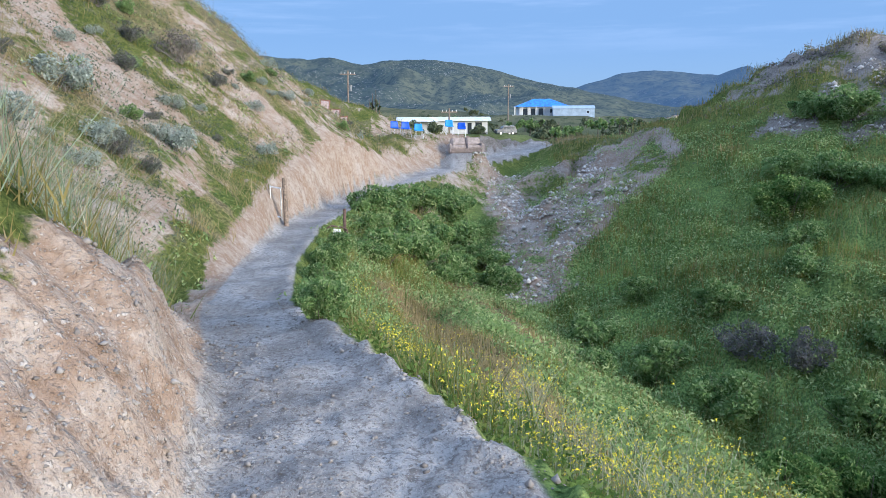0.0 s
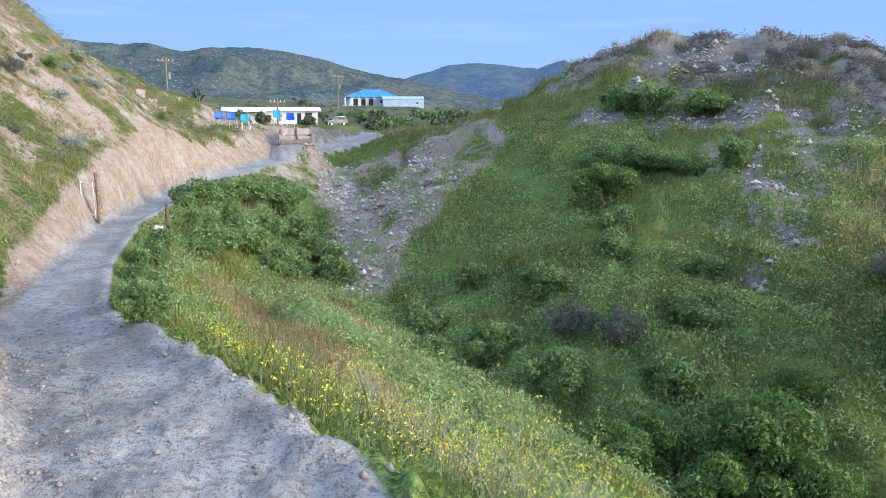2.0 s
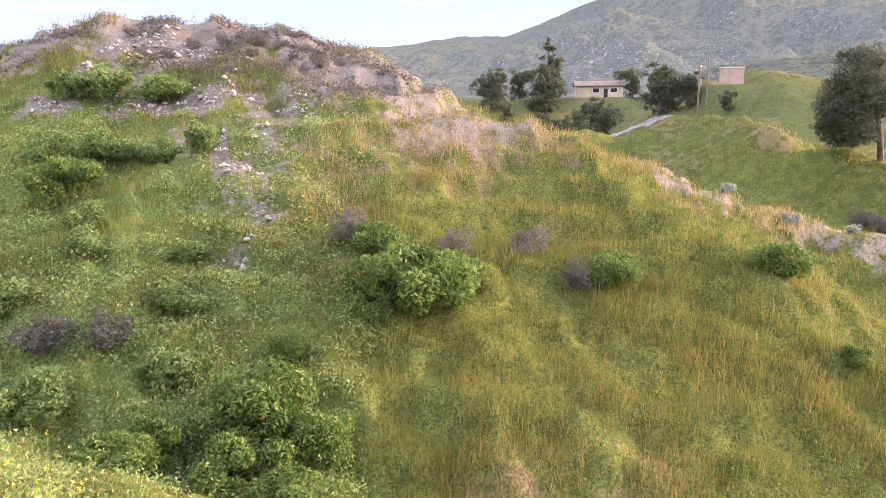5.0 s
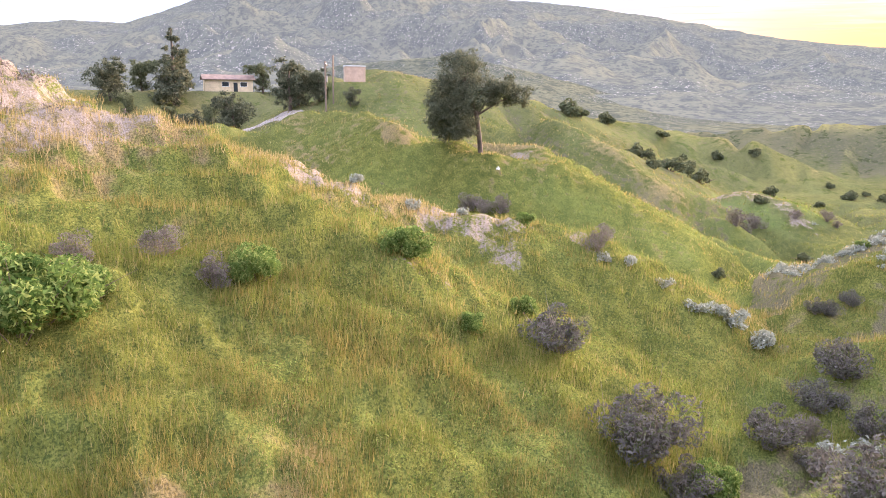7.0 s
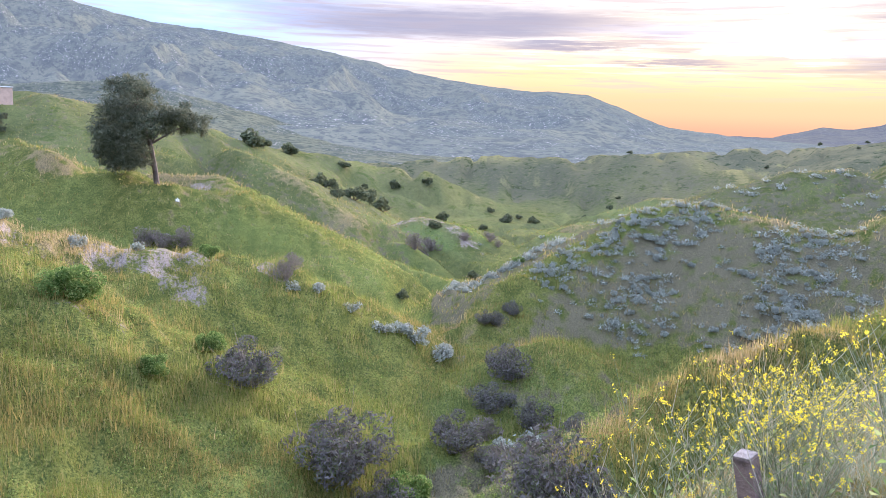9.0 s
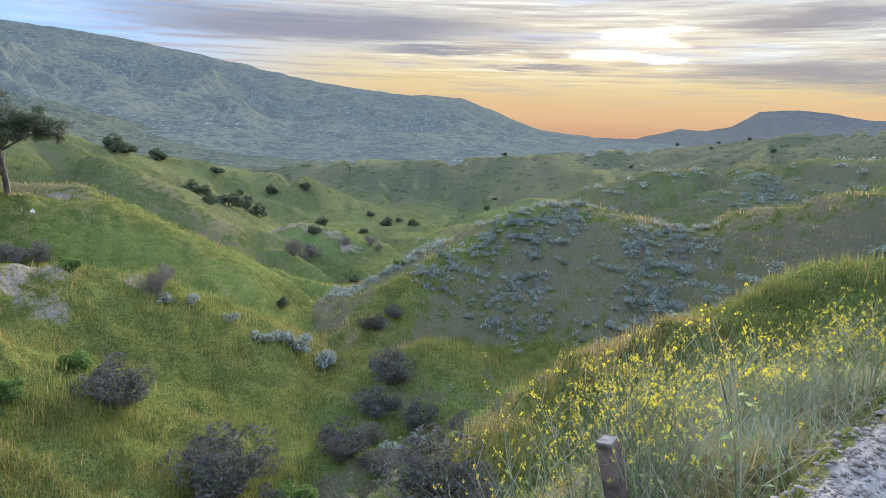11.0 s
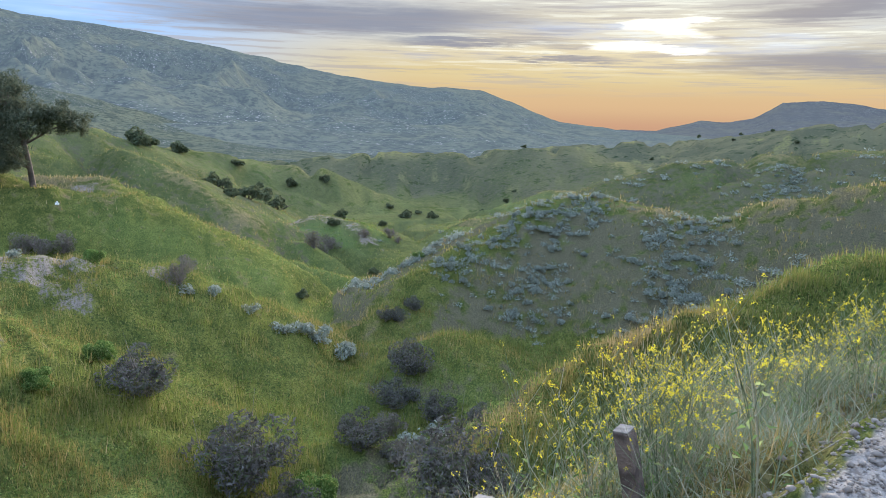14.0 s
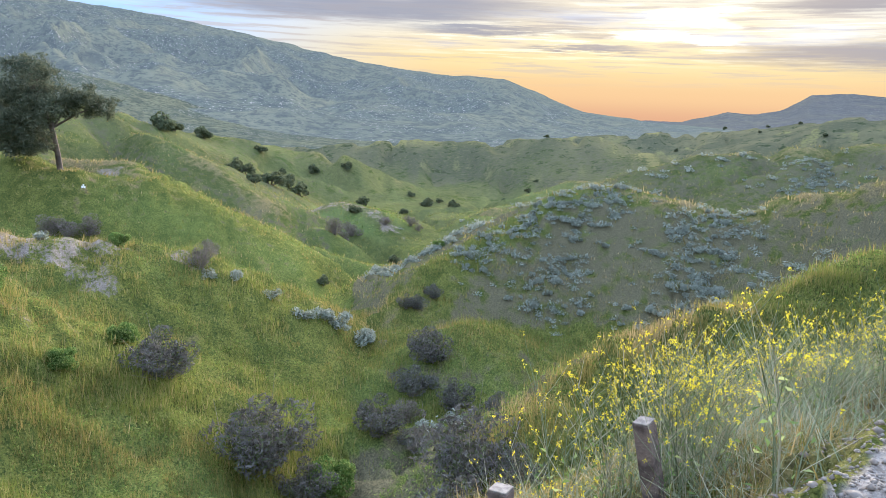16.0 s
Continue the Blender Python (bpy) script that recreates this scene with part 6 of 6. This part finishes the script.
def mustards():
    kinds = [mustard(500 + i, "tall yellow-flowering mustard plant beside the trail") for i in range(4)]
    g = rng(510)
    spots = [(2.05, 0.62, 0.85), (2.5, 0.22, 0.8), (2.6, -0.95, 0.8), (3.3, -1.0, 0.8)]
    for _ in range(64):  # below the south trail
        t = g.uniform(0, 1)
        spots.append((3.5 + 1.6 * t + g.normal(0, 0.35), -1.6 - 4.4 * t + g.normal(0, 0.3), g.uniform(0.72, 1.1) * (1 - 0.22 * t)))
    for _ in range(46):  # along the edge below the north trail
        y = g.uniform(2.6, 8.5)
        spots.append((1.15 - 0.16 * max(0, y - 3) + abs(g.normal(0, 0.55)), y, g.uniform(0.4, 0.8)))
    spots = [(x, y, s) for x, y, s in spots if trail_share(np.array([x]), np.array([y]))[0][0] > 0.22 and (math.hypot(x - 0.5, y) > (1.5 if y > -1.2 else 4.1) or (math.degrees(math.atan2(x - 0.5, y + 0.2)) > 130 and math.hypot(x - 0.5, y) > 2.7))]
    for i in reversed(range(len(spots))):
        x, y, s = spots[i]
        set_down(kinds[i % 4], x, y, s, g.uniform(0, 360), 1.0, 0.0, first=i < 4)


def wild_growth():
    """Tall thin weeds on the bank top and below the south trail, and a patch of small mustard down the slope."""
    g = rng(530)
    weeds, straw = [], []
    x = -1.9 - np.abs(g.normal(0, 1.5, 1500))
    y = 3.4 + g.uniform(0, 7.5, 1500)
    e, side = trail_share(x, y)
    ok = e > 0.75 + 0.25 * g.random(1500)
    weeds.append(tufts(g, x[ok], y[ok], 14, 0.11, 0.66, 0.007, 0.9))
    straw.append(tufts(g, x[ok][::2], y[ok][::2], 9, 0.14, 0.78, 0.006, 1.1))
    t = g.uniform(0, 1, 520)
    x, y = 3.3 + 1.8 * t + g.normal(0, 0.4, 520), -1.3 - 5.0 * t + g.normal(0, 0.3, 520)
    e, side = trail_share(x, y)
    ok = (e > 0.18) & ((np.hypot(x - 0.5, y) > 4.3) | ((np.degrees(np.arctan2(x - 0.5, y + 0.2)) > 131) & (np.hypot(x - 0.5, y) > 2.8)))
    weeds.append(tufts(g, x[ok], y[ok], 16, 0.17, 0.36, 0.0075, 1.9))
    straw.append(tufts(g, x[ok][::3], y[ok][::3], 4, 0.16, 0.45, 0.005, 1.6))
    y = g.uniform(1.8, 9, 420)
    x = 1.0 - 0.2 * np.maximum(0, y - 3) + np.abs(g.normal(0, 0.7, 420))
    e, side = trail_share(x, y)
    ok = (e > 0.12) & (side < 0)
    weeds.append(tufts(g, x[ok], y[ok], 12, 0.10, 0.24, 0.006, 0.9))
    tagged(mesh_object("tall_weeds", *joined(weeds), M_STEM, smooth=False), "tall thin grey-green weeds beside the trail", "weeds", kind="stuff")
    tagged(mesh_object("dry_stalks", *joined(straw), M_STRAW, smooth=False), "dry straw-coloured stalks on the bank", "weeds", kind="stuff")
    n = 9000
    y = g.uniform(3.5, 17, n)
    x = 0.1 - 0.19 * (y - 3.5) + np.abs(g.normal(0, 1.3, n))
    e, side = trail_share(x, y)
    ok = (side < 0) & (e > 0.4) & (fbm(x * 0.45, y * 0.45, 3, 541) > 0.0)
    x, y = x[ok], y[ok]
    at = np.stack([x, y, land(x, y) + g.uniform(0.14, 0.34, len(x))], -1)
    tagged(mesh_object("mustard_bloom", *leaves(g, at, 0.019 * g.uniform(0.6, 1.4, len(x)), 1.0, 1.1), M_FLOWER, smooth=False), "small yellow mustard flowers over the slope", "flowers", kind="stuff")
    tagged(mesh_object("mustard_stalks", *blades(g, at - np.array([0, 0, 0.3]), np.full(len(x), 0.3), np.full(len(x), 0.005), np.full(len(x), 0.05)), M_STEM, smooth=False), "thin green mustard stalks over the slope", "flowers", kind="stuff")


def stone_shapes(g, at, size):
    """Rough angular stones of twelve faces."""
    shape = np.array([(1, 0, 0), (0.3, 0.95, 0), (-0.8, 0.6, 0), (-0.8, -0.6, 0), (0.3, -0.95, 0), (0, 0, 0.8), (0, 0, -0.6)])
    f = np.array([(i, (i + 1) % 5, 5) for i in range(5)] + [((i + 1) % 5, i, 6) for i in range(5)])
    n = len(at)
    a = g.uniform(0, 6.28, n)
    v = shape[None] * g.uniform(0.6, 1.3, (n, 7, 1)) * g.uniform(0.7, 1.3, (n, 1, 3))
    c, s = np.cos(a)[:, None], np.sin(a)[:, None]
    v = np.stack([v[..., 0] * c - v[..., 1] * s, v[..., 0] * s + v[..., 1] * c, v[..., 2]], -1) * size[:, None, None] + at[:, None]
    return v.reshape(-1, 3), (f[None] + 7 * np.arange(n)[:, None, None]).reshape(-1, 3)


def stones():
    g = rng(601)
    n = 60000
    y = np.concatenate([g.uniform(1.6, 9, n // 2), g.uniform(-6, 1.6, n // 2)])
    x = g.uniform(-2.4, 5.0, n)
    e, side = trail_share(x, y)
    want = np.where(side > 0, np.exp(-((e + 0.05) / 0.38) ** 2), np.exp(-((e + 0.02) / 0.16) ** 2)) + 0.14 * (e < 0)
    ok = g.random(n) < want
    x, y = x[ok], y[ok]
    size = np.clip(0.0055 * np.exp(g.normal(0, 0.6, len(x))), 0.002, 0.024)
    at = np.stack([x, y, land(x, y) + size * 0.25], -1)
    tagged(mesh_object("gravel", *stone_shapes(g, at, size), M_STONE, smooth=False), "loose grey gravel and crumbs along the trail", "gravel", kind="stuff")
    y = g.uniform(1.2, 6.5, 14000)
    x = -0.5 - 0.33 * np.maximum(0, y - 3) - g.uniform(0, 1.9, 14000)
    e, side = trail_share(x, y)
    ok = (side > 0) & (e > -0.05) & (e < 1.0) & (fbm(x * 2, y * 2, 3, 611) > -0.12)
    x, y = x[ok], y[ok]
    size = np.clip(0.006 * np.exp(g.normal(0, 0.55, len(x))), 0.002, 0.022)
    tagged(mesh_object("pebbles", *stone_shapes(g, np.stack([x, y, land(x, y) - size * 0.1], -1), size), M_STONE, smooth=False), "small pale pebbles set in the clay bank", "gravel", kind="stuff")
    n = 9000
    x, y = np.concatenate([g.uniform(1, 8, n), g.uniform(12, 21, n)]), np.concatenate([g.uniform(22, 41, n), g.uniform(15, 33, n)])
    c = cover(x, y)
    ok = (c[0] + 0.5 * fbm(x * 0.8, y * 0.8, 3, 621) > 0.62) & (trail_share(x, y)[0] > 0.2)
    x, y = x[ok], y[ok]
    size = np.clip(0.045 * np.exp(g.normal(0, 0.55, len(x))), 0.015, 0.16)
    tagged(mesh_object("rubble", *stone_shapes(g, np.stack([x, y, land(x, y) + size * 0.15], -1), size), M_RUBBLE, smooth=False), "pale loose rubble in the washed-out gully", "gravel", kind="stuff")
    t = g.uniform(0, 1, 3000)
    x, y = 2.35 + 2.0 * t + g.normal(0, 0.24, 3000), -2.1 - 3.8 * t + g.normal(0, 0.20, 3000)
    size = np.clip(0.0065 * np.exp(g.normal(0, 0.6, 3000)), 0.003, 0.030)
    tagged(mesh_object("clods", *stone_shapes(g, np.stack([x, y, land(x, y) + size * 0.2], -1), size), M_STONE, smooth=False), "crumbled grey clods of earth along the trail's edge", "gravel", kind="stuff")
    for i in range(46):
        t = g.uniform(0, 1)
        x, y = 2.3 + 1.0 * t + g.normal(0, 0.12), -2.2 - 1.9 * t + g.normal(0, 0.1)
        if i > 30:
            y = g.uniform(2.2, 6)
            x = 0.62 - 0.33 * max(0, y - 3.0) + g.normal(0, 0.08)
        s = g.uniform(0.014, 0.036)
        o = tagged(mesh_object("rock", *stone_shapes(g, np.zeros((1, 3)), np.array([s])), M_STONE, smooth=False), "angular grey rock at the edge of the trail", "rock", "rocks along the trail")
        o.matrix_basis = pose(x, y, ground_at(x, y) + s * 0.2, g.uniform(-20, 20), g.uniform(-20, 20), g.uniform(0, 360))


chairs()
sofa()
trail_gate()
framed_panels()
fence_posts()
houses()
valley_houses()
car()
utility_pole(0.9, 100, 8.0, 1)
utility_pole(14.0, 160, 10.6, 1)
utility_pole(-13.6, 109, 11.4, 1)
utility_pole(103.8, 36.6, 6.9, 1)
utility_pole(106.0, 36.2, 7.0, 0)
trees()
mustards()
wild_growth()
stones()
